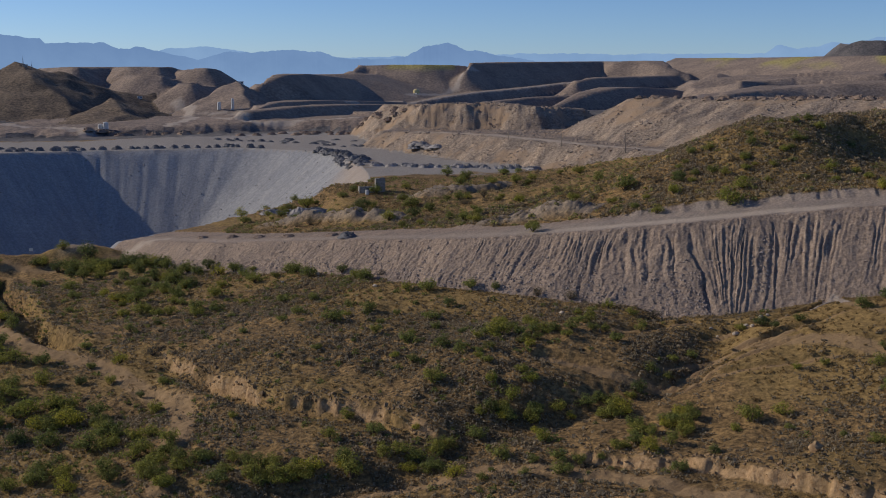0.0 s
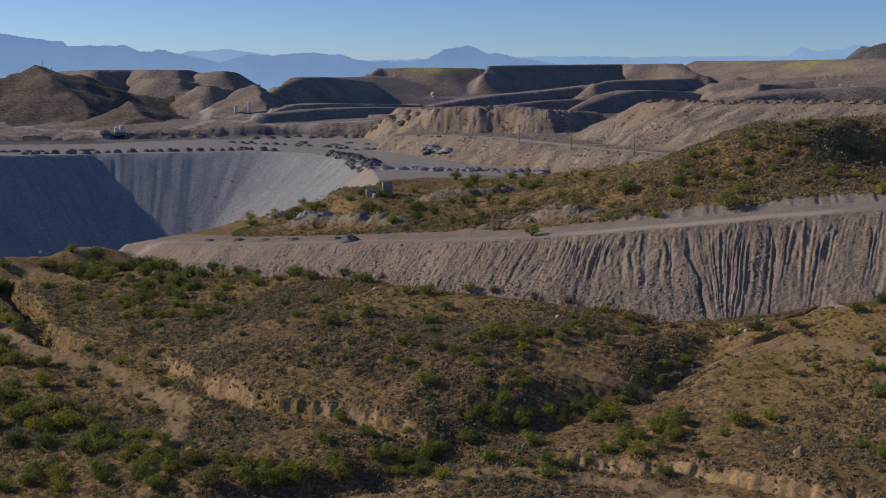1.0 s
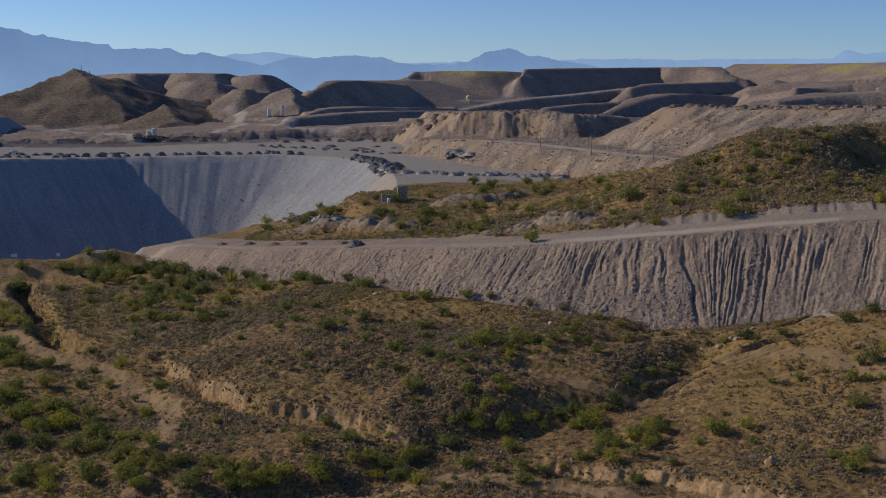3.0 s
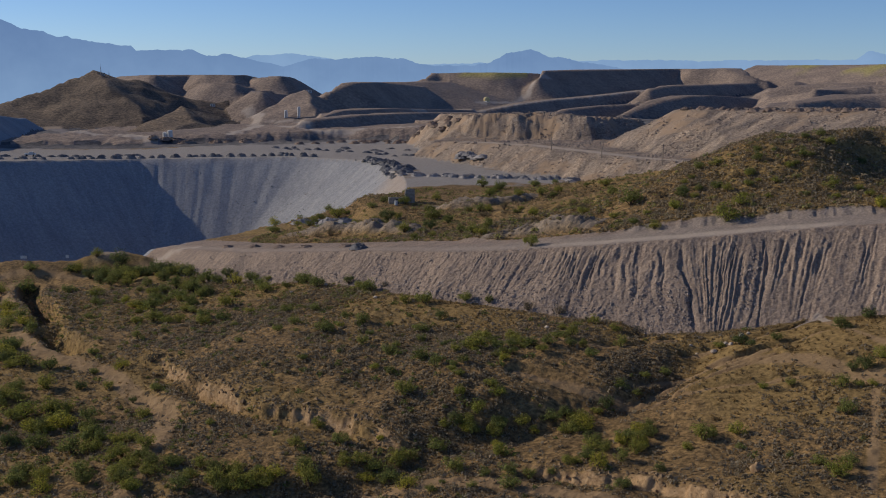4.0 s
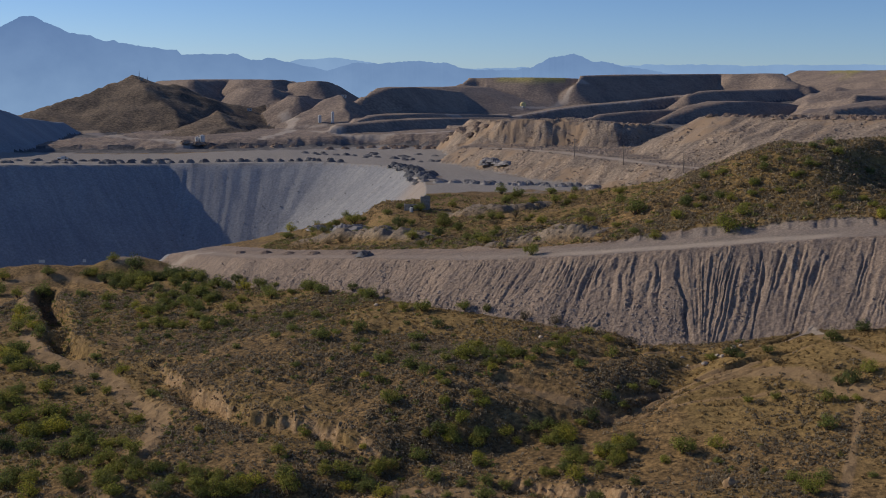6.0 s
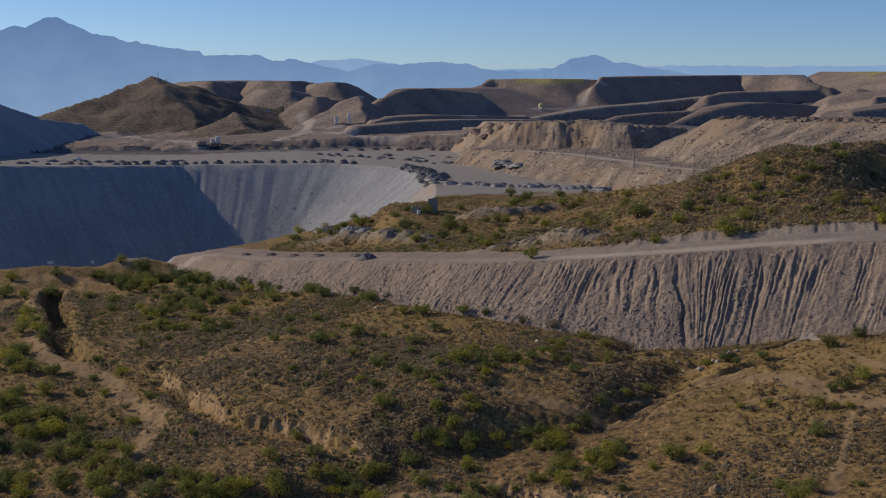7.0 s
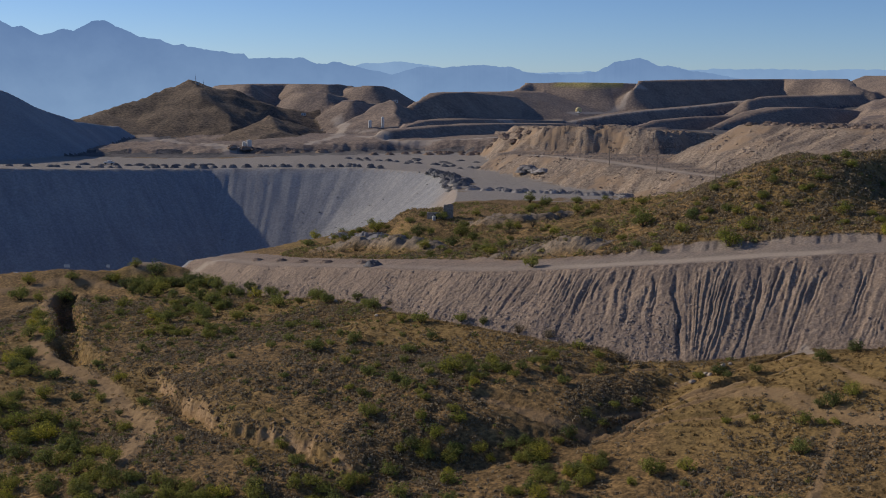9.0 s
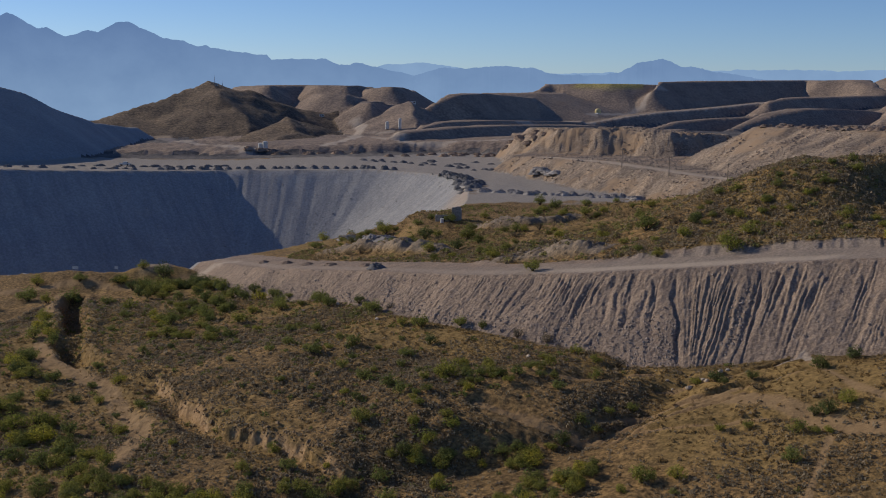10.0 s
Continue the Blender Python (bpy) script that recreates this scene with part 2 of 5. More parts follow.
RAMP = [(-120, 1111, 20), (-70, 1189, 28.5), (-38, 1243, 32.4), (-10, 1294, 34.2), (20, 1344, 36.8), (66, 1414, 41.5)]
SPURS = [(5, [(-405, 945, 59.0), (-448, 861, 32.6), (-310, 800, 15.5), (-330, 1020, 30.9)]),
         (5, [(-295, 839, 33.5), (-302, 782, 22.7), (-255, 715, 17.2), (-265, 850, 24.0)]),
         (4, [(-214, 917, 45.5), (-247, 861, 23.9), (-186, 821, 24.3), (-183, 961, 27.9)]),
         (5, [(-452, 865, 32.5), (-452, 830, 25.6), (-399, 791, 20.7), (-431, 888, 30.9)]),
         (4, [(227, 1374, 52.9), (195, 1358, 43.3), (221, 1324, 40.4), (256, 1359, 45.9)])]
# banks and ditches cut by water and by tracks: x, y, and the height of the step
CUT = [(-59, 196, 0.5), (-49.3, 185, 3.2), (-42.1, 177, 3.8), (-35.1, 170, 3.6), (-29.4, 164.5, 3), (-22.1, 161, 2.8), (-17.3, 159.5, 3), (-12.6, 157, 3), (-7.6, 153.5, 2.4), (-3.2, 151, 0.6)]
LOWCUT = [(12, 144.5, 0.3), (15, 142.5, 1.6), (19, 140.6, 2.4), (25.7, 138, 3), (31, 133.8, 3), (37, 128.4, 3), (42.3, 124.6, 3), (60, 113, 3)]
WASH = [(37.6, 180), (32.4, 170), (26.7, 163), (20.2, 161), (15.7, 158), (11, 155.5), (5.7, 153.5), (2.8, 152), (-2, 147.5), (-7, 142), (-15, 138), (-40, 128), (-70, 120)]
TRENCH = [(-122, 270, 2.6), (-115, 258, 4.2), (-107.5, 248, 4.2), (-100, 236, 3.4), (-96, 229.5, 1.5), (-93.5, 224, 0.4), (-90, 217, 3.2), (-81, 206.5, 3), (-75.5, 203, 1.2)]
TRACKS = [([(-150, 272), (-136.7, 278.7), (-130.7, 282.5), (-123, 283), (-117, 281), (-109, 281), (-103, 285), (-95.8, 291), (-85, 290)], 1.6),
          ([(-128, 275), (-119, 254), (-104, 230), (-94, 213), (-85, 203), (-72.5, 195.5), (-66.6, 192), (-62, 187), (-54.5, 177.4), (-46, 169.5), (-42.8, 161), (-42, 155), (-41.7, 148.5), (-40, 139)], 1.8),
          ([(-30, 130), (-17.7, 133.9), (-13.4, 137), (-5, 138.7), (4.9, 139.8), (11.9, 138.6), (18.7, 135.4), (24.9, 131), (30.6, 126), (45, 116)], 1.7),
          ([(9.6, 170.2), (15, 168.3), (21.7, 166.2), (27.5, 165), (30.7, 167.6), (33.2, 170.4), (40, 173), (47.6, 175.9)], 0.9),
          ([(29, 162), (34, 167), (40, 170), (48, 173)], 0.7),
          ([(12.5, 186.7), (17.4, 182.9), (22.8, 183.4), (27.3, 184.4), (33.7, 187.2)], 0.8),
          ([(25.8, 168.8), (34.3, 173), (41.5, 173.5), (45.9, 176.2), (51.9, 177.9), (57.8, 179.1)], 0.5),
          ([(29.2, 167), (35.5, 164.4), (42.5, 164.1), (49.5, 164.1), (53.1, 162.6)], 0.5),
          ([(35.3, 182), (40.6, 183), (46.6, 183.3), (52.9, 185.7), (56.7, 188)], 0.6),
          ([(56.7, 188.3), (58.3, 180), (61.4, 171.8), (63.5, 167.6), (68, 162)], 0.7),
          ([(58.8, 154.7), (57, 146.5), (54.6, 135.7), (53.1, 128.4)], 0.6),
          ([(40, 174), (47, 171.2), (52.3, 167.8), (56.2, 163), (60, 158), (75, 152)], 2.0)]


# gravel ridges and spoil banks: x, y and height along each, and half its width
SPOIL = [([(-3, 242, 0.8), (3.4, 240, 1.6), (9, 238, 2.2), (13.5, 236, 3.0), (18, 234, 2.2), (22, 231, 0.5)], 4.0),
         ([(-60, 292, 0.8), (-50, 286, 2.4), (-42, 283, 2.6), (-32.5, 276, 2.8), (-25, 272, 2.2), (-18, 266, 0.5)], 3.4),
         ([(-30, 332, 0.8), (-19, 316, 2.0), (-11, 316, 1.9), (-3, 322, 1.9), (3, 327, 0.8)], 3.0)]
RIDGE = [(-97, 295, 0.8), (-101, 293.5, 2.6), (-107, 292.5, 4.6), (-113, 291, 4.2), (-118, 289, 2.9), (-126, 288, 3.1), (-136, 289, 2.6), (-152, 291, 1.0)]


def spoil_banks(x, y):
    """Height of the loose spoil banks, and where they lie."""
    z, mask = 0 * x, 0 * x
    for line, wide in SPOIL:
        d, _, run, h = along(x + 1.5 * fbm(x, y, 5, 2, 86), y, line)
        body = np.exp(-(d / wide) ** 4)
        z = z + body * h * (0.95 + 0.7 * fbm(x, y, 6, 4, 87, 0.6)) - 0.4 * body * np.clip(1 - 3 * np.abs(vnoise(run / 0.8, d / 8, 88)), 0, 1)
        mask = np.maximum(mask, np.exp(-(d / (1.05 * wide)) ** 6) * (h > 0.9))
    return z, mask


def natural(x, y):
    z = 9.9 + 0.101 * x + 0.0585 * (y - 160)
    z = np.where(x > 70, z - 0.05 * (x - 70), z)
    z = np.where(x < -120, z - 0.08 * (x + 120), z)
    for h in ((97, 165, 4.2, 30), (60, 152, 1.6, 22), (30, 150, -2.0, 20, 12), (0, 183, 2.2, 26, 20), (-45, 220, 2.6, 34), (-60, 152, -2.2, 26),
              (-130, 188, 3, 34), (0, 70, -3, 45), (60, 265, -2, 40), (-28, 188, 2.0, 12), (-32, 153, 2.0, 12), (70, 181, 2.4, 13), (1, 172, 2.8, 8, 11), (14, 178, 1.2, 8)):
        z = z + hill(x, y, *h)
    d, _, _, h = along(x, y, RIDGE)
    z = z + h * np.exp(-(d / 5.5) ** 2)
    # worn relief: rounded backs and little gullies
    wx, wy = x + 5 * fbm(x, y, 18, 2, 3), y + 5 * fbm(x, y, 18, 2, 4)
    z = z + 1.4 * fbm(wx, wy, 26, 3, 5) + 1.1 * (0.22 - np.abs(fbm(wx, wy, 13, 3, 7, 0.5))) + (1 - 0.5 * sstep(25, 45, x)) * (0.4 * fbm(x, y, 3.2, 3, 9, 0.6) + 0.22 * fbm(x, y, 1.1, 2, 10, 0.6))
    for line, wide, fall in ((CUT, 0.7, 13), (LOWCUT, 0.6, 9)):
        d, side, run, h = along(x + 0.7 * fbm(x, y, 6, 3, 11, 0.6), y + 0.7 * fbm(x, y, 6, 3, 12, 0.6), line)
        d = d * side + 0.7 + 0.8 * vnoise(run / 0.8, 0 * run, 6)
        h = h * (0.75 + 0.5 * vnoise(run / 5, 0 * run, 10))
        z = z + 0.62 * h * (sstep(-0.2, wide * (1.5 + 1.6 * vnoise(run / 3, 0 * run, 8)), d) - 0.5) * np.exp(-(np.abs(d) / fall) ** 2)
    d, side, run, h = along(x, y, CUT)
    z = z - 0.3 * h * np.exp(-((d * side + 2.0) / 1.6) ** 2) + 0.42 * h * np.exp(-((d * side + 5.6) / 2.0) ** 2) * sstep(14, 20, run) * (1 - sstep(34, 40, run))
    for line, half in TRACKS[3:9]:
        d = along(x, y, line)[0]
        z = z - 0.6 * np.exp(-((d - half) / (0.7 * half)) ** 2) + 0.15 * np.exp(-((d - 2.4 * half) / half) ** 2)
    d, _, run, _ = along(x + 2 * fbm(x, y, 9, 2, 13), y + 2 * fbm(x, y, 9, 2, 14), WASH)
    z = z - 2.1 * np.exp(-(d / 4.4) ** 2)
    d, side, _, h = along(x + fbm(x, y, 6, 2, 16), y, TRENCH)
    z = z - h * (1 - sstep(1.3, 3.3, d)) + 0.25 * h * np.exp(-((d - 4.2) / 1.5) ** 2)
    return z


def far_plain(x, y):
    r = np.hypot(x, y)
    z = 19 + 0.02 * np.clip(x + 160, -40, 400) + 0.010 * np.clip(y - 620, 0, 900) * sstep(-330, -180, x) - 2.5 * sstep(-220, -300, x) * sstep(600, 700, y) + hill(x, y, -290, 415, 5, 45)
    z = z - hill(x, y, 40, 1160, 13, 130, 120) - 95 * sstep(1500, 3000, r) - 35 * sstep(-430, -700, x + 0.15 * (900 - y)) * sstep(800, 1100, y)
    return z


def plateau(x, y):
    z = 25.2 + 0.14 * np.clip(x, -200, 110)
    z = z + hill(x, y, 61, 257, 12.2, 22, 18, 0) + hill(x, y, 102, 286, 8, 26, 18, 0) - hill(x, y, 84, 246, 4.5, 9, 12)
    cap = 45.9 + 0.02 * (x - 70) + 0.6 * fbm(x, y, 12, 3, 22)
    z = np.where(x > 30, np.minimum(z, cap) - 0.12 * np.maximum(z - cap, 0), z)
    z = z - hill(x, y, 82, 254, 3.2, 7, 6) - hill(x, y, 73, 243, 1.8, 5, 9)
    return z - hill(x, y, -40, 333, 2.6, 15, 11) - 0.4 * np.clip(y - 356 + 0.2 * x, 0, 60)


# rills on the dump's face: x at the crest and x at the toe of lines that follow their fall
FALL = [(-110, -118), (-60, -66), (-17, -21), (11.4, 5), (19, 14.8), (24.7, 21.7), (28.7, 26.7), (33.2, 32.6), (35.4, 38.2), (39.5, 39.3), (45.2, 41), (47.5, 42.6), (50, 46.9), (54.5, 48.4),
        (54.9, 51.4), (58.5, 52.8), (61.6, 54.5), (67.7, 61), (90, 84), (150, 144)]


def fall_line(x, up):
    """The x at the crest of the fall line that passes through x, so far up the face, and how much closer the lines lie there."""
    out, crowd = x + 0.0, 1 + 0.0 * x
    for p, q in zip(FALL, FALL[1:]):
        a, b = p[1] + (p[0] - p[1]) * up, q[1] + (q[0] - q[1]) * up
        here = (x >= a) & (x < b)
        out = np.where(here, p[0] + (x - a) / (b - a) * (q[0] - p[0]), out)
        crowd = np.where(here, (b - a) / (q[0] - p[0]), crowd)
    return out, crowd


def rills(x, y, up):
    """Depth of the erosion rills on the dump's face: up runs from 0 at the toe to 1 at the crest."""
    c, crowd = fall_line(x, up)
    c = c + 1.1 * vnoise(x / 5, 3 * up, 38) + 0.75 * vnoise(x / 2.4, 4 * up, 40) * (1.2 - 0.8 * up) + 0.3 * vnoise(x / 0.8, 11 * up, 39)
    band = 0.14 + 0.3 * sstep(-4, 8, c) + 0.5 * sstep(13, 18, c) - 0.12 * sstep(35.2, 36.2, c) * (1 - sstep(46, 49, c))
    band = band * (1 - 0.85 * sstep(33.2, 33.9, c) * (1 - sstep(35, 35.6, c))) * (1 - 0.9 * sstep(47.6, 48.1, c) * (1 - sstep(49.3, 50, c)))
    band = band * (1 - 0.95 * sstep(60.8, 62.2, c) * (1 - 0.7 * sstep(66.4, 66.9, c) * (1 - sstep(69, 69.8, c))))
    low = np.where(c < 35.3, 0.12, np.where(c < 49, -0.3, 0.0))      # how far down they run
    out = 0 * x
    for gap, deep, foot, seed in ((2.3, 0.5, -0.1, 41), (1.12, 0.52, 0.2, 44), (0.62, 0.3, 0.4, 46)):
        phase = c / gap + 1.4 * vnoise(c / (1.6 * gap), 0 * c, seed) + 0.22 * vnoise(c / gap, 7 * up, seed + 2)
        cell = np.floor(phase)
        groove = np.clip(1 - np.abs(2 * (phase - cell) - 1) * 1.25, 0, 1) ** 0.9
        head, ends = 0.74 + 0.24 * lattice(cell, 0 * cell, seed), foot + low + 0.45 * lattice(cell, 0 * cell + 5, seed)
        out = out + deep * groove * (0.35 + 0.85 * lattice(cell, 0 * cell + 9, seed)) * sstep(ends - 0.2, ends + 0.25, up) * (1 - sstep(head - 0.05, head + 0.03, up))
    gully = 0.35 * np.exp(-((c - 35.9) / 0.45) ** 2) * sstep(0.0, 0.25, up) * (1 - sstep(0.8, 0.95, up))
    fine = np.clip(1 - np.abs(vnoise(c / 0.5, 1.2 * up, 47)) * 2.6, 0, 1) + 0.7 * np.clip(1 - np.abs(vnoise(c / 1.3, 2 * up, 49)) * 3, 0, 1)
    return out * band * np.clip(crowd, 0.2, 1) ** 1.2 + gully + 0.2 * fine * sstep(-0.35, 0.25, fbm(c, 8 * up, 5, 3, 48)) * sstep(0.0, 0.1, up) * (1 - sstep(0.9, 1.0, up))


def dump_lines(x, y):
    """Distance in from the dump's toe, length along it, height of the toe, and how far up the face (1: the crest)."""
    d, side, run, zt = along(x, y, TOE)
    d = np.where(side > 0, d, -d)
    rise = np.clip(plateau(x, y) - zt, 0.5, 40)
    return d, run, zt, rise, 0.78 * d / rise


def land(x, y):
    """Height and kind of ground: 0 natural, 1 near dump, 2 pit, 3 middle dump, 4 terraces, 5 conical hill, 6 dark hill."""
    near = natural(x, y)
    kind = 0 * x
    # the waste dump: a bank at the angle of rest, then the bench with its road, and the scrub hill behind
    d, run, zt, rise, up = dump_lines(x, y)
    near = near + (zt + 0.2 - near) * np.exp(-(np.minimum(d, 0) / 9) ** 2) * sstep(90, 120, run) * (1 - sstep(195, 203, run)) * (d < 30)
    top = plateau(x, y)
    behind = d - rise / 0.78
    scrub = sstep(12, 24, behind)
    top = top + (1.3 * fbm(x, y, 20, 3, 15) + 1.6 * (0.2 - np.abs(fbm(x, y, 11, 4, 17, 0.55))) + 0.6 * fbm(x, y, 3.5, 3, 19, 0.6)) * scrub + (0.3 + 0.9 * sstep(18, 34, x)) * sstep(9, 11.4, behind + 0.7 * vnoise(x / 0.7, 0 * x, 24) + 1.4 * fbm(x, y, 5, 2, 28)) * sstep(8, 20, x) + 0.12 * fbm(x, y, 2, 2, 18)
    top = top + spoil_banks(x, y)[0]
    wedge = zt + 0.78 * d - rills(x, y, np.clip(up, 0, 1)) + 0.3 * fbm(x, y, 3, 3, 21) + 0.24 * fbm(x, y, 0.75, 2, 23, 0.7)
    bank = np.minimum(top, wedge)
    bank = np.where((d > -3) & (y < 400), bank, -99)
    far = far_plain(x, y) + 1.0 * fbm(x, y, 60, 4, 25) + 0.3 * fbm(x, y, 9, 3, 26) + 6 * (0.3 - np.abs(fbm(x, y, 90, 4, 27))) * sstep(720, 860, np.hypot(x, y))
    w = sstep(0, 45, y - 292 - 80 * sstep(-40, -75, x))
    z = near * (1 - w) + far * w
    kind = np.where((bank > z) & (behind < 10.5), 1, kind)
    z = np.maximum(z, bank)
    # the middle dump with its road
    m = -99 + 0 * x
    for pts, low, slope in ((BENCH, 0, 0.62), (RUBBLE, 0, 0.85), (RIGHT, 0, 0.26)):
        s, zc = inside(x, y, pts)
        gully = np.clip(-s, 0, 6) / 6 * (2.2 * np.abs(vnoise((x - 0.6 * y) / 6, (x + y) / 40, 34)) + 1.2 * np.abs(vnoise((x - 0.6 * y) / 2.2, (x + y) / 30, 35)))
        hip = np.where(slope < 0.3, np.minimum(0, 0.3 * (x - 49 + 0.25 * (y - 480)) + 1.5 * fbm(x, y, 14, 3, 30)), 0)
        m = np.maximum(m, hip + zc - low + slope * np.minimum(s + 2.5 * fbm(x, y, 12, 3, 32) * (slope > 0.5) * (1 + (slope > 0.8)), 0) - gully * (0.5 + 1.3 * slope * (slope < 0.8)) + 0.4 * fbm(x, y, 7, 3, 33) + (slope > 0.8) * 3.2 * (0.2 - np.abs(fbm(x, y, 8, 5, 31, 0.62))))
    kind = np.where(m > z, 3, kind)
    z = np.maximum(z, m)
    s, zc = inside(x, y, LEDGE)
    m = zc + 0.5 * np.minimum(s + 9 * fbm(x, y, 30, 3, 36), 0) + 3.2 * (0.2 - np.abs(fbm(x, y, 26, 5, 38, 0.62))) * sstep(90, 0, s)
    kind = np.where(m > z, 4, kind)
    z = np.maximum(z, m)
    # terraces and hills far off
    m = -99 + 0 * x
    ragged, lumps = fbm(x, y, 45, 4, 37), fbm(x, y, 25, 3, 35)
    for pts, slope, worn in MESAS:
        s, zc = inside(x, y, pts)
        m = np.maximum(m, zc + slope * np.minimum(s + 1.3 * worn * ragged, 0) + 0.12 * worn * lumps)
    kind = np.where(m > z, 4, kind)
    z = np.maximum(z, m)

    rough = 5 * fbm(x, y, 50, 4, 51) - 4 * np.abs(fbm(x, y, 35, 4, 53, 0.6))
    wx, wy = x + 22 * fbm(x, y, 60, 4, 52), y + 22 * fbm(x, y, 60, 4, 54)
    for n, spurs in SPURS:
        m = pyramid(wx, wy, *spurs) + 1.5 + rough * 0.45
        kind = np.where(m > z, n, kind)
        z = np.maximum(z, m)
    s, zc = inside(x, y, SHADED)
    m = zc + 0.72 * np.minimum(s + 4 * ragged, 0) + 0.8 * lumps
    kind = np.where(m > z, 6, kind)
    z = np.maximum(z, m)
    kind = np.where((kind == 0) & (np.hypot(x, y) > 640) & (y > 300), 7, kind)
    z = z + np.minimum(hill(x, y, 722, 2500, 184, 112, 150, -15.7), 158 + 9 * fbm(x, y, 90, 3, 55))
    # the open pit
    s, _, run = outline(x, y, PIT, 40)
    run = run + 5 * fbm(x, y, 40, 3, 62)
    streak = 0.45 * vnoise(run / 2.2, s / 45, 63) + 0.3 * vnoise(run / 7.0, s / 80, 64) - 0.5 * np.clip(1 - 3 * np.abs(vnoise(run / 9.0, s / 60, 65)), 0, 1)
    s = s + 0.6 * fbm(x, y, 30, 2, 61)
    kind = np.where(s > 0, 2, kind)
    z = z - 0.72 * np.clip(s, 0, 110) + streak * sstep(1, 6, s)
    return z, kind


# ---- the ground, cut where its kind changes ----
CX, CY = 22.0, -2.0


FLAT = [(-330, 560), (-238, 585), (-163, 630), (-130, 672), (-80, 668), (-48, 560), (-30, 480), (20, 405), (-50, 385), (-60, 480), (-150, 520), (-255, 455), (-330, 360), (-450, 330), (-420, 560)]
HAUL = [([(-372, 786), (-325, 729), (-263, 662), (-230, 625)], 7), ([(-286, 970), (-279, 958), (-240, 850), (-228, 803), (-205, 740), (-198, 660)], 5),
        ([(-52, 1368), (-60, 1346), (-68, 1305), (-78, 1288), (-98, 1214), (-108, 1177)], 5), ([p[:2] for p in RAMP], 4),
        ([(-250, 830), (-202, 826), (-180, 820)], 3), ([(-190, 735), (-174, 716), (-150, 682), (-131, 690), (-100, 720)], 6), ([(-142, 965), (-110, 1010), (-80, 1040)], 6)]


def cover(x, y, z, kind):
    """Bare track, grey gravel, straw grass, and dark stone, each from 0 to 1."""
    soft = fbm(x, y, 6, 3, 70)
    grass = sstep(-0.02, 0.3, fbm(x, y, 24, 4, 71) + 0.42 * sstep(15, 50, x) + 0.03 * sstep(225, 260, y) - 0.05) * (kind == 0) * (y < 400)
    road = 0 * x
    for line, half in TRACKS:
        d, _, _, _ = along(x, y, line)
        road = np.maximum(road, (1 - sstep(half * 0.75, half * 1.25, d + 0.5 * soft)) * 0.9)
    wx, wy = x + 0.7 * fbm(x, y, 6, 3, 11, 0.6), y + 0.7 * fbm(x, y, 6, 3, 12, 0.6)
    cutrock = 0 * x
    for line in (CUT, LOWCUT):
        d, side, run, h = along(wx, wy, line)
        patch = sstep(-0.32, 0.0, fbm(x, y, 5, 3, 73))
        d = d * side + 0.7 + 0.8 * vnoise(run / 0.8, 0 * run, 6)
        cutrock = np.maximum(cutrock, sstep(0.5, 2.0, h) * sstep(-0.5, -0.1, d) * (1 - sstep(0.4, 1.2 + 1.3 * vnoise(run / 2, 0 * run, 74), d)) * patch)
    d, run, zt, rise, up = dump_lines(x, y)
    behind = d - rise / 0.78
    near = (y < 330) & (behind > 0)
    bare = (1 - sstep(10, 11.6, behind + 3 * soft + 3 * sstep(30, 0, x))) * near
    road = np.maximum(road, np.exp(-((behind - 2.6) / 1.7) ** 4) * near * (0.35 + 0.65 * sstep(8, 20, x)) * (1 - sstep(60, 66, x)))
    gravel = 0.3 * bare * sstep(-30, 20, x)
    gravel = np.maximum(gravel, 0.5 * spoil_banks(x, y)[1] * (kind == 0))
    ridge = along(x, y, RIDGE)
    gravel = np.maximum(gravel, 0.5 * np.exp(-(ridge[0] / 3.5) ** 4) * sstep(3.5, 4.5, ridge[3]))
    s, _ = inside(x, y, FLAT)
    bench = sstep(-4, 4, s + 14 * soft) * (kind != 2) * (kind != 4) * (kind != 3) * (kind != 1) * (kind != 6) * (y > 372)
    gravel = np.maximum(gravel, bench * 0.95)
    for line, half in HAUL:
        d, _, _, _ = along(x, y, line)
        road = np.maximum(road, 0.95 * (1 - sstep(half * 0.6, half, d + 4 * soft)))
    s, _ = inside(x, y, BENCH)
    mid = (kind == 3) * np.exp(-((s - 5) / 3.5) ** 4) * (y < 520)
    road = np.maximum(road, 0.95 * mid)
    grass = np.clip(grass * (1 - gravel), 0, 1) + (kind == 4) * (y > 1300) * (sstep(53, 58, z) * (x < -75) * (x > -180) + sstep(60, 67, z + 5 * soft) * (x > 205)) * sstep(-0.2, 0.1, fbm(x, y, 60, 3, 77)) * 0.85
    cutrock = np.maximum(cutrock, 0.8 * np.exp(-((x - 63) / 4) ** 2 - ((y - 247) / 2.5) ** 2) * sstep(-0.2, 0.15, fbm(x, y, 3, 3, 78)))
    cutrock = np.maximum(cutrock, 0.38 * (kind == 2) * sstep(-72, -56, x + 5 * soft) * (y > 340))
    road = np.maximum(road, 0.0) * (1 - cutrock)
    return road, gravel, grass, cutrock


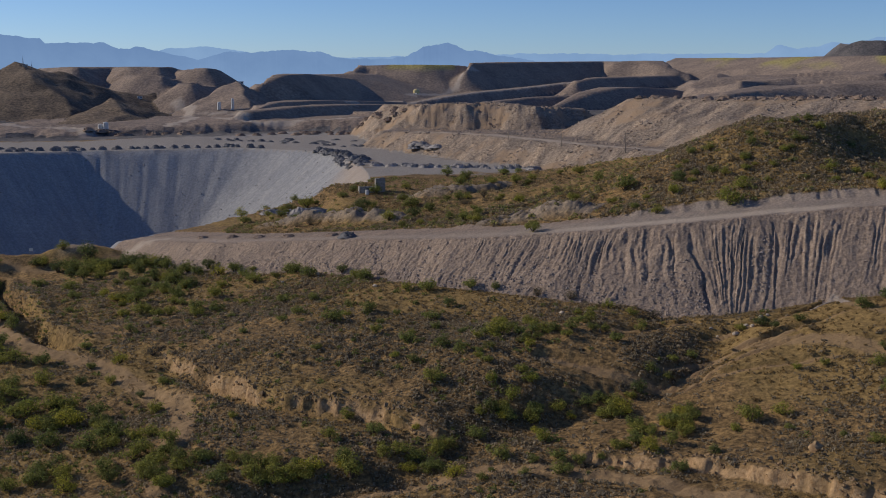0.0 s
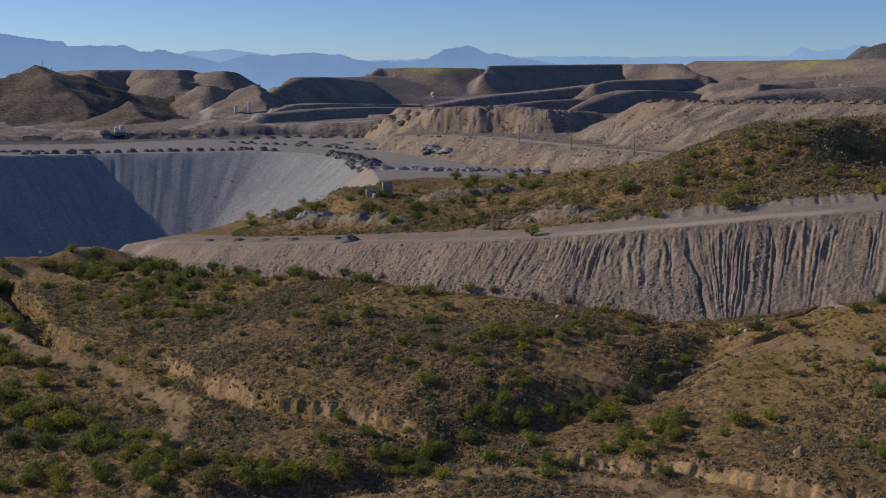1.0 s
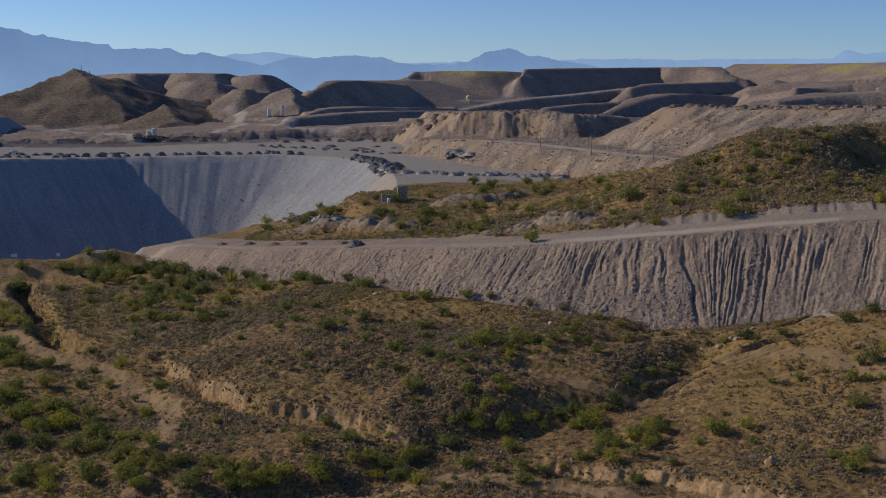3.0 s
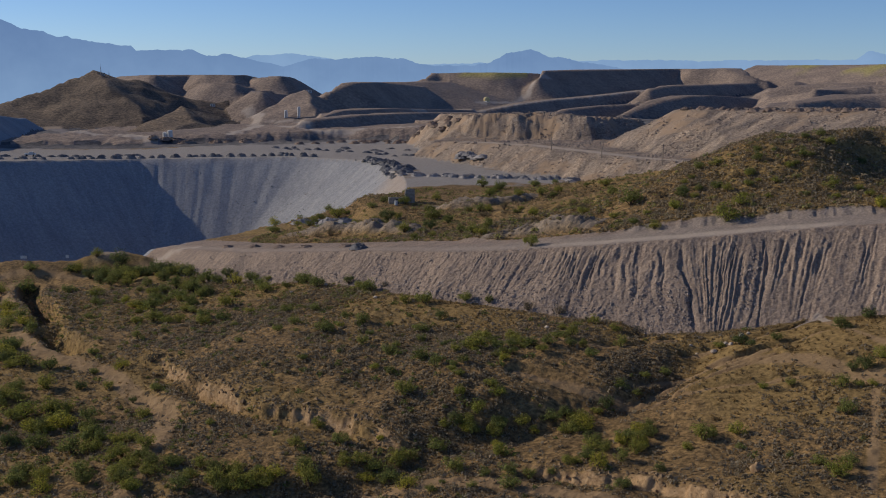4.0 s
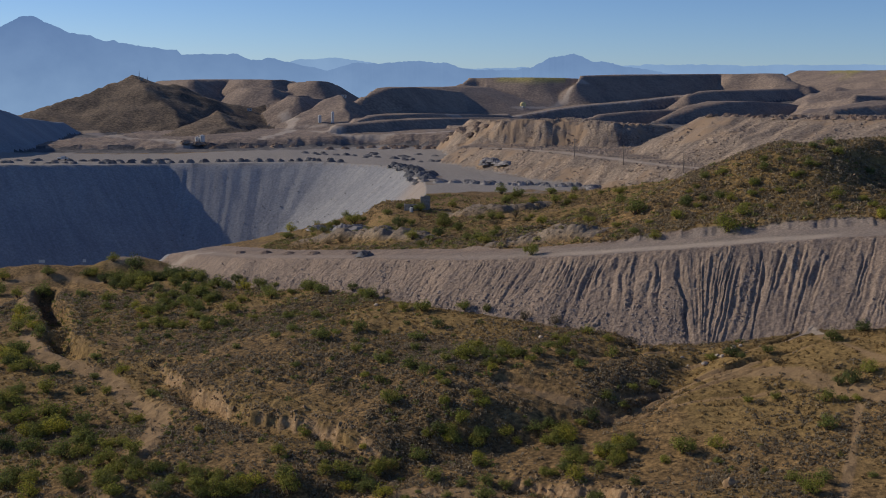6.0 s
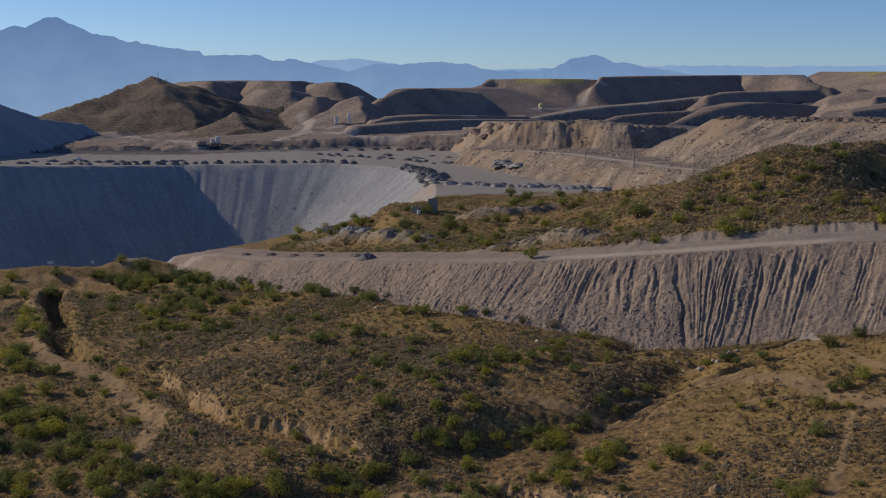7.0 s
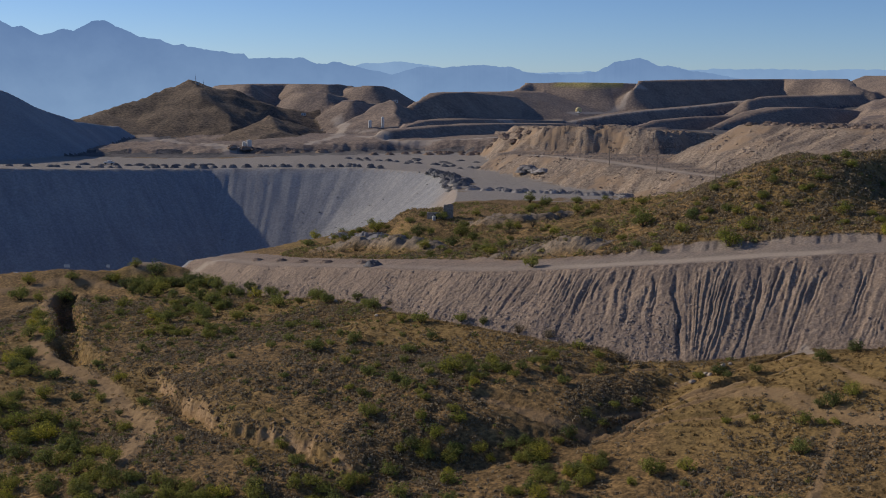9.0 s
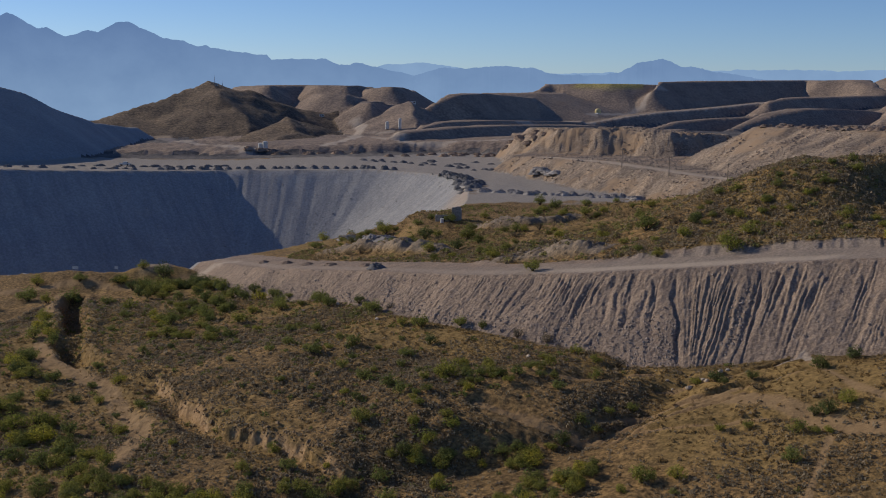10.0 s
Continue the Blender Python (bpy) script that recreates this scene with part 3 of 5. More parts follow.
def sheet(name, co, q, cols, lay, material, label, category):
    used, inv = np.unique(q, return_inverse=True)
    q = inv.reshape(-1, 4)
    me = bpy.data.meshes.new(name)
    me.vertices.add(len(used))
    me.vertices.foreach_set("co", co[used].astype(np.float32).ravel())
    me.loops.add(q.size)
    me.loops.foreach_set("vertex_index", q.astype(np.int32).ravel())
    me.polygons.add(len(q))
    me.polygons.foreach_set("loop_start", np.arange(0, q.size, 4, dtype=np.int32))
    me.polygons.foreach_set("use_smooth", np.ones(len(q), bool))
    me.update(calc_edges=True)
    me.attributes.new("cover", "FLOAT_COLOR", "POINT").data.foreach_set("color", cols[used].astype(np.float32).ravel())
    me.attributes.new("lay", "FLOAT_VECTOR", "POINT").data.foreach_set("vector", lay[used].astype(np.float32).ravel())
    me.materials.append(material)
    return tagged(new(name, me), label, category, kind="structure")


def build_face():
    """The rilled face of the near dump, close-meshed: rows from toe to crest, columns along the toe."""
    lengths = np.arange(100, 264, 0.13)
    corner = np.concatenate([[0], np.cumsum([math.dist(p[:2], q[:2]) for p, q in zip(TOE, TOE[1:])])])
    tx, ty = np.interp(lengths, corner, [p[0] for p in TOE]), np.interp(lengths, corner, [p[1] for p in TOE])
    gx, gy = np.gradient(tx), np.gradient(ty)
    k = np.ones(61) / 61
    gx, gy = (np.convolve(np.pad(v, 30, "edge"), k, "valid") for v in (gx, gy))
    size = np.hypot(gx, gy)
    nx, ny = -gy / size, gx / size
    _, _, zt, rise, _ = dump_lines(tx + 8 * nx, ty + 8 * ny)
    v = np.linspace(-0.06, 1.06, 100)[:, None]
    X, Y = tx + nx * v * rise / 0.78, ty + ny * v * rise / 0.78
    Z, K = land(X, Y)
    cols = np.stack(cover(X, Y, Z, K), -1).reshape(-1, 4)
    d, run, _, _, _ = dump_lines(X, Y)
    lay = np.stack([fall_line(X, np.clip(d / np.maximum(rise, 1) * 0.78, 0, 1))[0], d, 0 * X], -1).reshape(-1, 3)
    idx = np.arange(X.size).reshape(X.shape)
    q = np.stack([idx[:-1, :-1], idx[:-1, 1:], idx[1:, 1:], idx[1:, :-1]], -1).reshape(-1, 4)
    sheet("waste_dump_face", np.stack([X, Y, Z + 0.03], -1).reshape(-1, 3), q, cols, lay, DUMP, "grey gravel waste dump face cut by erosion rills", "dump")


def build_ground():
    az = np.concatenate([np.radians(np.linspace(-180, -37, 60)[:-1]), np.radians(np.linspace(-37, 20.5, 800)), np.radians(np.linspace(20.5, 180, 66)[1:-1])])
    rad = np.concatenate([np.linspace(0.02, 100, 24)[:-1], np.geomspace(100, 300, 420)[:-1], np.geomspace(300, 1980, 300)[:-1], np.geomspace(1980, 4950, 24)])
    A, Rr = np.meshgrid(az, rad)
    X, Y = CX + Rr * np.sin(A), CY + Rr * np.cos(A)
    Z, K = land(X, Y)
    masks_ = np.stack(cover(X, Y, Z, K), -1).reshape(-1, 4)
    d_, run_, _, _, up_ = dump_lines(X, Y)
    s_, _, pit_run = outline(X, Y, PIT, 40)
    lay = np.where(K == 2, pit_run, np.where(K == 3, 0.62 * X - 0.78 * Y, run_)), np.where(K == 2, s_, np.where(K == 3, 0.78 * X + 0.62 * Y, d_))
    lay = np.stack([lay[0], lay[1], 0 * X], -1).reshape(-1, 3)
    n, m = X.shape
    idx = np.arange(n * m).reshape(n, m)
    nxt = np.roll(idx, -1, 1)
    quads = np.stack([idx[:-1], nxt[:-1], nxt[1:], idx[1:]], -1).reshape(-1, 4)
    kq = K.reshape(-1)[quads].max(1)
    fine = (run_ > 102) & (run_ < 262) & (up_ > 0.06) & (up_ < 0.94)
    quads, kq = quads[~fine.reshape(-1)[quads].all(1)], kq[~fine.reshape(-1)[quads].all(1)]
    co = np.stack([X, Y, Z], -1).reshape(-1, 3)
    hub = np.array([[CX, CY, float(land(np.array([CX]), np.array([CY]))[0][0])]])
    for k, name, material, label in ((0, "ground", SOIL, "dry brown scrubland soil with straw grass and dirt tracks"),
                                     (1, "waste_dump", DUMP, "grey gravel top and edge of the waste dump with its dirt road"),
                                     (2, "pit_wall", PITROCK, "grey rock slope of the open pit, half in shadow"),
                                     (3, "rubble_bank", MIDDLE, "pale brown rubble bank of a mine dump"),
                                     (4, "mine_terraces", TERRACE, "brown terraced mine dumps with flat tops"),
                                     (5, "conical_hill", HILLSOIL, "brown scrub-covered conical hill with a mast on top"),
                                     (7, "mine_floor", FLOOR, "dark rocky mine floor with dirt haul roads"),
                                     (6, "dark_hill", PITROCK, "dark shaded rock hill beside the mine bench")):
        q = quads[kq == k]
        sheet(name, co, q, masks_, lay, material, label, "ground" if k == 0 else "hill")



build_ground()
build_face()


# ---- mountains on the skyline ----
# Air haze is painted on the mountains as emitted blue over near-black rock.
def haze_glow_material(name, high, low, glow):
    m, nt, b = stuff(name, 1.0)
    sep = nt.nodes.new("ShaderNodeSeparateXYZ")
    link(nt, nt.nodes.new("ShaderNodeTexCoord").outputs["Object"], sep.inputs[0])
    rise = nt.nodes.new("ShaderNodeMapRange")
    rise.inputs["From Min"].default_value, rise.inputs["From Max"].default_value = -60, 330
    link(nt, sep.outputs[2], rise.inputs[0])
    # the painted haze grows paler from crest to foot
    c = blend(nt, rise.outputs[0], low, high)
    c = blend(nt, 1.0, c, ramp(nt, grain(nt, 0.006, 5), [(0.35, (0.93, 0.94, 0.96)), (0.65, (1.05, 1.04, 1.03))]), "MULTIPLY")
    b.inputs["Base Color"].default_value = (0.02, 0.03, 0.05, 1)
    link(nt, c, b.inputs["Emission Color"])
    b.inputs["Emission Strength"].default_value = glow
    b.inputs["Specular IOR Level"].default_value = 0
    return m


def range_of_mountains(name, label, material, dist, crest, seed, foot=-110):
    """A ridge on an arc about the middle of the walk. crest: bearing in degrees and height, in order."""
    cols, rows = 620, 8
    a = np.linspace(crest[0][0], crest[-1][0], cols)
    h = np.interp(a, [c[0] for c in crest], [c[1] for c in crest])
    h = h + 5 * fbm(a * 60, 0 * a, 30, 6, seed, 0.75)
    bm = bmesh.new()
    grid = []
    for j in range(rows + 1):
        f = j / rows
        line = []
        for i in range(cols):
            r, t = dist - 240 * (1 - f), radians(a[i])
            line.append(bm.verts.new((26 + r * math.sin(t), r * math.cos(t), foot + (h[i] - foot) * f)))
        grid.append(line)
    for j in range(rows):
        for i in range(cols - 1):
            bm.faces.new((grid[j][i], grid[j][i + 1], grid[j + 1][i + 1], grid[j + 1][i])).smooth = True
    me = bpy.data.meshes.new(name)
    bm.to_mesh(me)
    bm.free()
    me.materials.append(material)
    return tagged(new(name, me), label, "mountain", kind="structure")


# painted haze of the nearer ranges, and a paler one for the farthest
NEARHAZE = haze_glow_material("blue_painted_haze", (0.108, 0.182, 0.34), (0.205, 0.31, 0.465), 1.0)
FARHAZE = haze_glow_material("pale_painted_haze", (0.2, 0.315, 0.48), (0.24, 0.35, 0.5), 1.0)
range_of_mountains("mountain_range", "mountain range on the horizon in painted, glowing blue haze", NEARHAZE, 4700,
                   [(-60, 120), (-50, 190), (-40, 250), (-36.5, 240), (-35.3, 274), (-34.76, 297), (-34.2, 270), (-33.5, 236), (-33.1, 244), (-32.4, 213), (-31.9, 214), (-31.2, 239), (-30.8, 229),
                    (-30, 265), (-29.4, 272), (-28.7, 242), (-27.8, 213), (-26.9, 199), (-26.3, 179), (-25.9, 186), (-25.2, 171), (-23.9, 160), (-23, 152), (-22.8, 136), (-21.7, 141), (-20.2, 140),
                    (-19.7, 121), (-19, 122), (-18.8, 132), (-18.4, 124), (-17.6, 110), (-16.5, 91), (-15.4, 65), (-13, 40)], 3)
range_of_mountains("lone_mountain", "lone peak on the horizon in painted, glowing blue haze", NEARHAZE, 4690,
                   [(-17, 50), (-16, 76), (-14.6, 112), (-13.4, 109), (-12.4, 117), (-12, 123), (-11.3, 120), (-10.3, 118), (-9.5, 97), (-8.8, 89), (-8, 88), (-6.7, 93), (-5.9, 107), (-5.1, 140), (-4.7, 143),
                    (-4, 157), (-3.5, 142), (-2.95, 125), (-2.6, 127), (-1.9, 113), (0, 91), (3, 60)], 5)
range_of_mountains("far_mountains", "far mountains under the sky in paler painted, glowing haze", FARHAZE, 4850,
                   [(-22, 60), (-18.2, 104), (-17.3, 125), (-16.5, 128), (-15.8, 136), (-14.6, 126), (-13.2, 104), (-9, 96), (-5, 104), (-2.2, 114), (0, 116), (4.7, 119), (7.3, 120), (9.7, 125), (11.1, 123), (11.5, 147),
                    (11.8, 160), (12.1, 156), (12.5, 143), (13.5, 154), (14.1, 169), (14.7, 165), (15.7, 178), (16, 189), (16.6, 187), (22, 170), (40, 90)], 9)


# x, y, width in metres, foliage (0 dark, 1 green, 2 yellow-green, 3 grey)
BUSHES = {}
BUSHES["hollow"] = [(-123.1, 271.6, 6.9, 1), (-113.1, 244.3, 4.9, 2), (-105.8, 230.6, 4.0, 2), (-98.8, 223.9, 4.5, 2), (-117.1, 283.9, 5.5, 0), (-106.5, 280.1, 6.4, 0), (-104.6, 286.4, 7.0, 0), (-98.7, 278.5, 4.9, 0), (-102.1, 269.0, 4.7, 0), (-98.8, 270.1, 5.9, 0), (-93.4, 278.8, 6.3, 0), (-87.4, 277.1, 7.1, 0), (-80.6, 271.5, 6.1, 0), (-85.2, 257.6, 4.2, 1), (-84.5, 266.4, 4.6, 0), (-71.1, 260.9, 4.2, 1), (-71.9, 250.8, 4.7, 0), (-66.3, 243.2, 3.9, 1), (-71.0, 241.6, 5.2, 1), (-73.7, 240.1, 3.2, 1), (-65.0, 233.0, 3.7, 1), (-73.4, 231.6, 5.0, 1), (-73.1, 222.0, 3.7, 1), (-69.1, 221.4, 4.8, 1)]
BUSHES["hollow_edge"] = [(-85.6, 245.8, 3.4, 2), (-91.7, 243.5, 3.4, 1)]
BUSHES["flat"] = [(-86.8, 229.4, 3.2, 1), (-62.4, 218.5, 3.5, 1), (-56.1, 214.7, 4.0, 1), (-52.6, 216.3, 4.0, 1), (-62.0, 225.2, 3.0, 1), (-62.2, 210.0, 2.3, 0), (-66.4, 206.7, 2.8, 1), (-72.2, 199.4, 2.9, 1), (-63.2, 192.0, 3.7, 2), (-77.5, 193.1, 4.4, 1), (-67.8, 190.1, 2.7, 1), (-57.7, 193.1, 4.0, 3), (-91.9, 204.6, 5.9, 1), (-88.1, 196.7, 4.6, 0), (-83.2, 194.2, 5.6, 1), (-48.0, 210.0, 2.2, 1), (-48.3, 221.0, 2.9, 1), (-49.8, 237.2, 4.7, 1), (-57.5, 239.0, 3.2, 1), (-65.6, 258.2, 4.4, 0), (-58.1, 252.5, 4.2, 1), (-53.1, 249.7, 2.9, 1), (-45.7, 238.4, 3.1, 0), (-43.6, 241.9, 3.8, 1)]
BUSHES["flat_edge"] = [(-37.8, 234.0, 5.1, 1), (-30.7, 233.5, 3.0, 0)]
BUSHES["slope"] = [(-24.7, 225.8, 4.1, 1), (-21.7, 226.9, 2.5, 3), (-11.1, 211.8, 4.5, 1), (-40.0, 218.4, 3.7, 1), (-33.4, 215.8, 2.9, 1), (-33.8, 202.1, 3.4, 1), (-35.8, 198.2, 2.7, 1), (-26.3, 195.3, 4.7, 1), (-25.4, 206.7, 2.1, 1), (-20.7, 201.2, 3.3, 1), (-24.1, 197.8, 2.1, 1), (-17.6, 191.6, 2.2, 1), (-17.8, 186.9, 3.1, 1), (-12.2, 181.2, 3.6, 1), (-11.6, 185.2, 2.1, 1), (-9.1, 196.5, 3.6, 1), (-7.9, 188.7, 2.4, 1), (-5.9, 175.4, 3.2, 1), (-3.2, 183.6, 2.3, 0), (-6.8, 202.9, 3.1, 0), (-41.9, 194.0, 2.1, 1), (-26.6, 181.0, 2.4, 1), (-13.3, 175.5, 2.4, 2), (-3.0, 171.6, 3.2, 1)]
BUSHES["slope_edge"] = [(0.0, 168.6, 1.9, 2), (-15.7, 200.1, 2.1, 1)]
BUSHES["toe"] = [(-3.2, 211.2, 3.4, 1), (1.4, 209.0, 2.7, 0), (0.7, 180.1, 2.8, 1), (2.7, 178.7, 4.5, 1), (5.9, 178.3, 2.9, 1), (8.2, 178.5, 2.9, 1), (7.5, 172.8, 2.3, 2), (10.9, 177.9, 2.7, 1), (14.0, 178.8, 3.3, 1), (15.3, 182.3, 2.9, 1), (17.5, 188.0, 3.0, 1), (19.5, 180.2, 2.4, 0), (21.0, 194.5, 2.5, 2), (24.6, 191.0, 2.5, 2), (20.8, 176.0, 2.8, 1), (25.5, 183.8, 3.0, 1), (2.2, 161.6, 3.0, 2), (6.5, 163.8, 2.7, 1), (7.8, 162.1, 3.0, 2), (1.3, 166.8, 2.6, 1), (25.4, 168.5, 3.1, 1), (29.1, 171.8, 2.3, 1), (32.1, 174.3, 2.7, 1), (-0.1, 170.4, 1.9, 1)]
BUSHES["toe_edge"] = [(14.8, 200.5, 3.5, 3), (9.0, 203.7, 3.1, 3), (28.2, 191.0, 3.4, 3)]
BUSHES["spur"] = [(41.0, 182.8, 2.4, 1), (43.9, 181.0, 3.9, 0), (45.3, 177.6, 2.0, 0), (49.1, 179.1, 2.9, 0), (58.6, 178.6, 3.8, 0), (63.6, 183.8, 3.4, 0), (61.5, 164.1, 3.0, 2), (59.0, 162.2, 3.5, 0), (57.2, 162.4, 2.5, 0), (54.9, 157.3, 2.9, 1), (57.0, 156.6, 2.1, 1), (58.7, 156.5, 2.1, 2), (49.8, 173.5, 1.8, 3), (48.8, 161.5, 2.1, 1), (52.3, 162.2, 2.2, 3), (45.1, 161.9, 1.7, 2), (54.0, 149.0, 3.6, 1), (40.3, 148.5, 3.1, 2), (36.0, 148.0, 4.3, 1), (50.0, 131.5, 3.8, 2), (51.7, 134.3, 2.8, 1), (48.4, 135.2, 3.0, 1), (40.3, 144.2, 1.9, 1), (33.7, 145.2, 2.3, 2)]
BUSHES["spur_edge"] = [(45.6, 138.7, 1.6, 0), (57.3, 135.5, 1.7, 1), (46.8, 160.3, 2.0, 3), (49.1, 148.8, 1.5, 3)]
BUSHES["thicket"] = [(-70.9, 170.8, 5.0, 2), (-61.8, 165.6, 5.3, 2), (-59.1, 169.0, 4.1, 1), (-53.2, 158.8, 5.5, 1), (-54.9, 154.9, 5.4, 1), (-48.6, 156.8, 3.8, 1), (-46.5, 157.1, 3.8, 1), (-78.3, 182.4, 4.3, 1), (-73.5, 183.2, 4.2, 1), (-66.9, 182.8, 3.1, 0), (-61.4, 182.2, 2.7, 1), (-51.2, 177.8, 3.2, 1), (-54.1, 175.3, 2.2, 0), (-49.6, 168.9, 3.4, 1), (-35.1, 158.9, 1.9, 1), (-55.0, 145.7, 3.9, 1), (-49.6, 146.1, 3.4, 1), (-43.1, 143.2, 3.5, 1), (-39.2, 139.2, 3.4, 2), (-38.6, 144.2, 4.1, 1), (-35.8, 145.6, 3.4, 1), (-31.5, 145.0, 3.4, 1), (-28.4, 141.3, 2.5, 1), (-58.5, 145.0, 4.4, 1)]
BUSHES["thicket_edge"] = [(-67.8, 159.8, 4.8, 0), (-62.2, 158.2, 4.7, 1), (-75.5, 177.2, 3.7, 1), (-66.9, 172.6, 4.0, 0), (-65.6, 166.3, 3.5, 0)]
BUSHES["ravine"] = [(-19.4, 149.8, 2.9, 1), (-18.1, 148.8, 1.6, 1), (-13.6, 152.0, 3.4, 1), (-12.2, 148.1, 1.6, 1), (-16.6, 143.7, 3.6, 1), (-16.4, 145.7, 1.6, 1), (-26.0, 143.5, 3.3, 1), (-22.8, 143.2, 1.7, 1), (-23.3, 140.0, 3.9, 2), (-7.4, 146.1, 3.3, 1), (-4.4, 148.9, 3.3, 1), (-3.0, 149.8, 2.5, 1), (-4.7, 142.8, 3.8, 1), (0.3, 151.3, 4.0, 1), (3.9, 143.7, 3.8, 1), (-6.6, 163.1, 3.9, 1), (-10.2, 172.1, 2.7, 0), (0.7, 155.4, 2.4, 1), (-15.2, 141.6, 4.6, 1), (1.7, 136.8, 2.2, 0), (2.7, 139.3, 1.2, 1), (-7.9, 152.8, 1.8, 2), (-18.4, 158.6, 2.5, 2), (-32.2, 138.8, 3.9, 1)]
BUSHES["ravine_edge"] = [(-26.8, 139.1, 3.5, 1), (-32.0, 142.3, 3.2, 1)]
BUSHES["wash"] = [(3.9, 156.8, 3.3, 1), (8.2, 157.0, 3.4, 1), (11.7, 158.5, 3.4, 1), (4.8, 155.2, 3.4, 1), (15.6, 160.0, 3.5, 1), (17.5, 161.6, 2.7, 1), (19.1, 156.0, 3.4, 1), (21.6, 151.3, 3.6, 1), (26.2, 149.7, 4.0, 1), (27.7, 148.0, 3.2, 1), (25.5, 143.4, 3.0, 1), (21.2, 144.5, 3.2, 1), (23.3, 147.2, 3.2, 1), (9.3, 147.9, 3.2, 2), (11.2, 141.7, 3.1, 1), (13.8, 141.3, 2.7, 1), (8.0, 141.2, 1.9, 1), (11.6, 138.1, 3.8, 1), (6.9, 137.2, 1.9, 1), (29.1, 154.3, 2.5, 1), (27.9, 167.3, 1.9, 1), (13.4, 157.3, 1.8, 2), (23.5, 164.4, 3.4, 0), (30.1, 138.6, 2.2, 0)]
BUSHES["wash_edge"] = [(25.7, 135.4, 2.8, 1), (16.7, 141.7, 1.9, 1), (5.1, 158.6, 3.3, 2), (2.2, 156.3, 3.3, 0)]
BUSHES["ruins"] = [(-68.7, 306.8, 4.8, 1), (-71.4, 345.0, 5.6, 1), (-75.7, 332.2, 4.4, 2), (-62.2, 334.0, 3.7, 1), (-63.2, 349.5, 3.9, 1), (-56.7, 334.3, 6.8, 1), (-54.9, 338.4, 3.8, 0), (-45.4, 330.0, 4.3, 1), (-43.4, 337.3, 3.7, 1), (-43.6, 299.0, 3.9, 1), (-46.2, 296.9, 3.0, 1), (-57.8, 299.7, 3.1, 1), (-53.1, 299.6, 3.8, 1), (-24.9, 267.6, 4.8, 1), (-36.3, 304.6, 6.4, 0), (-34.1, 309.5, 3.9, 1), (-22.5, 296.3, 6.2, 0), (-19.5, 274.0, 4.9, 0), (-16.8, 283.8, 3.7, 0), (-6.6, 250.3, 4.0, 1), (-3.6, 241.4, 3.9, 1), (-3.7, 253.0, 3.8, 1), (-10.0, 256.2, 3.3, 1), (-36.1, 332.2, 5.0, 1)]
BUSHES["ruins_edge"] = [(-27.0, 318.8, 4.8, 0), (-10.3, 299.9, 3.9, 1), (-18.9, 251.5, 1.9, 0)]
BUSHES["crown"] = [(8.3, 221.9, 4.2, 1), (14.2, 279.8, 3.0, 1), (17.2, 256.2, 4.0, 1), (27.6, 244.5, 6.0, 1), (35.8, 230.2, 3.9, 2), (31.7, 221.3, 3.5, 1), (12.1, 247.0, 3.2, 1), (5.3, 271.8, 3.5, 2), (-2.1, 323.7, 3.5, 1), (27.7, 225.0, 2.9, 1), (37.6, 236.1, 3.5, 0), (-12.2, 375.0, 5.6, 1), (-18.8, 383.1, 5.7, 1), (0.4, 353.7, 4.5, 1), (8.7, 328.4, 4.2, 1), (4.2, 324.5, 4.2, 1), (16.6, 329.2, 2.6, 0), (-12.2, 342.5, 4.4, 1), (4.8, 397.7, 3.9, 1), (23.7, 272.4, 4.0, 1)]
BUSHES["knoll"] = [(44.7, 218.2, 6.0, 2), (47.9, 224.3, 4.0, 2), (52.8, 242.5, 3.1, 1), (50.9, 238.5, 3.1, 1), (56.4, 245.0, 1.9, 1), (53.3, 247.8, 2.7, 1), (44.3, 236.9, 3.5, 1), (46.2, 233.4, 3.0, 1), (37.8, 240.2, 2.6, 1), (65.0, 227.2, 4.1, 1), (71.0, 213.2, 3.9, 2), (61.5, 241.2, 3.1, 1), (68.3, 250.2, 3.7, 1), (74.5, 249.1, 3.2, 0), (68.1, 260.1, 3.3, 1), (63.3, 251.5, 2.5, 1), (50.0, 233.3, 3.0, 1), (45.1, 247.8, 3.7, 1), (58.4, 237.3, 2.6, 2), (41.5, 249.0, 2.9, 1)]
BUSHES["hollow_belt"] = [(-95.9, 279.0, 5, 1), (-92.1, 281.2, 6, 0), (-85.3, 272.8, 5, 1), (-83.6, 274, 6, 1), (-77.8, 267, 5, 1), (-72.5, 261, 4.5, 1), (-78.6, 252.0, 4.5, 1), (-77.7, 257.4, 5, 1), (-70.7, 250.2, 5, 1), (-65.8, 245.8, 4, 0), (-66.3, 234.8, 4.5, 1), (-77.1, 235.5, 4, 2), (-68, 257, 4, 1), (-61.5, 252.5, 4.2, 2), (-55, 248.5, 4, 1), (-42.0, 240.9, 4.5, 1), (-51.7, 241.1, 3.6, 1), (-56.4, 229.3, 4, 1), (-107.4, 262.0, 4.5, 1), (-115.4, 283.8, 5, 1), (-109.2, 278.2, 5.5, 0), (-104.8, 278.2, 6, 1), (-102.0, 280.8, 6, 1), (-94.8, 270.3, 5, 1)]
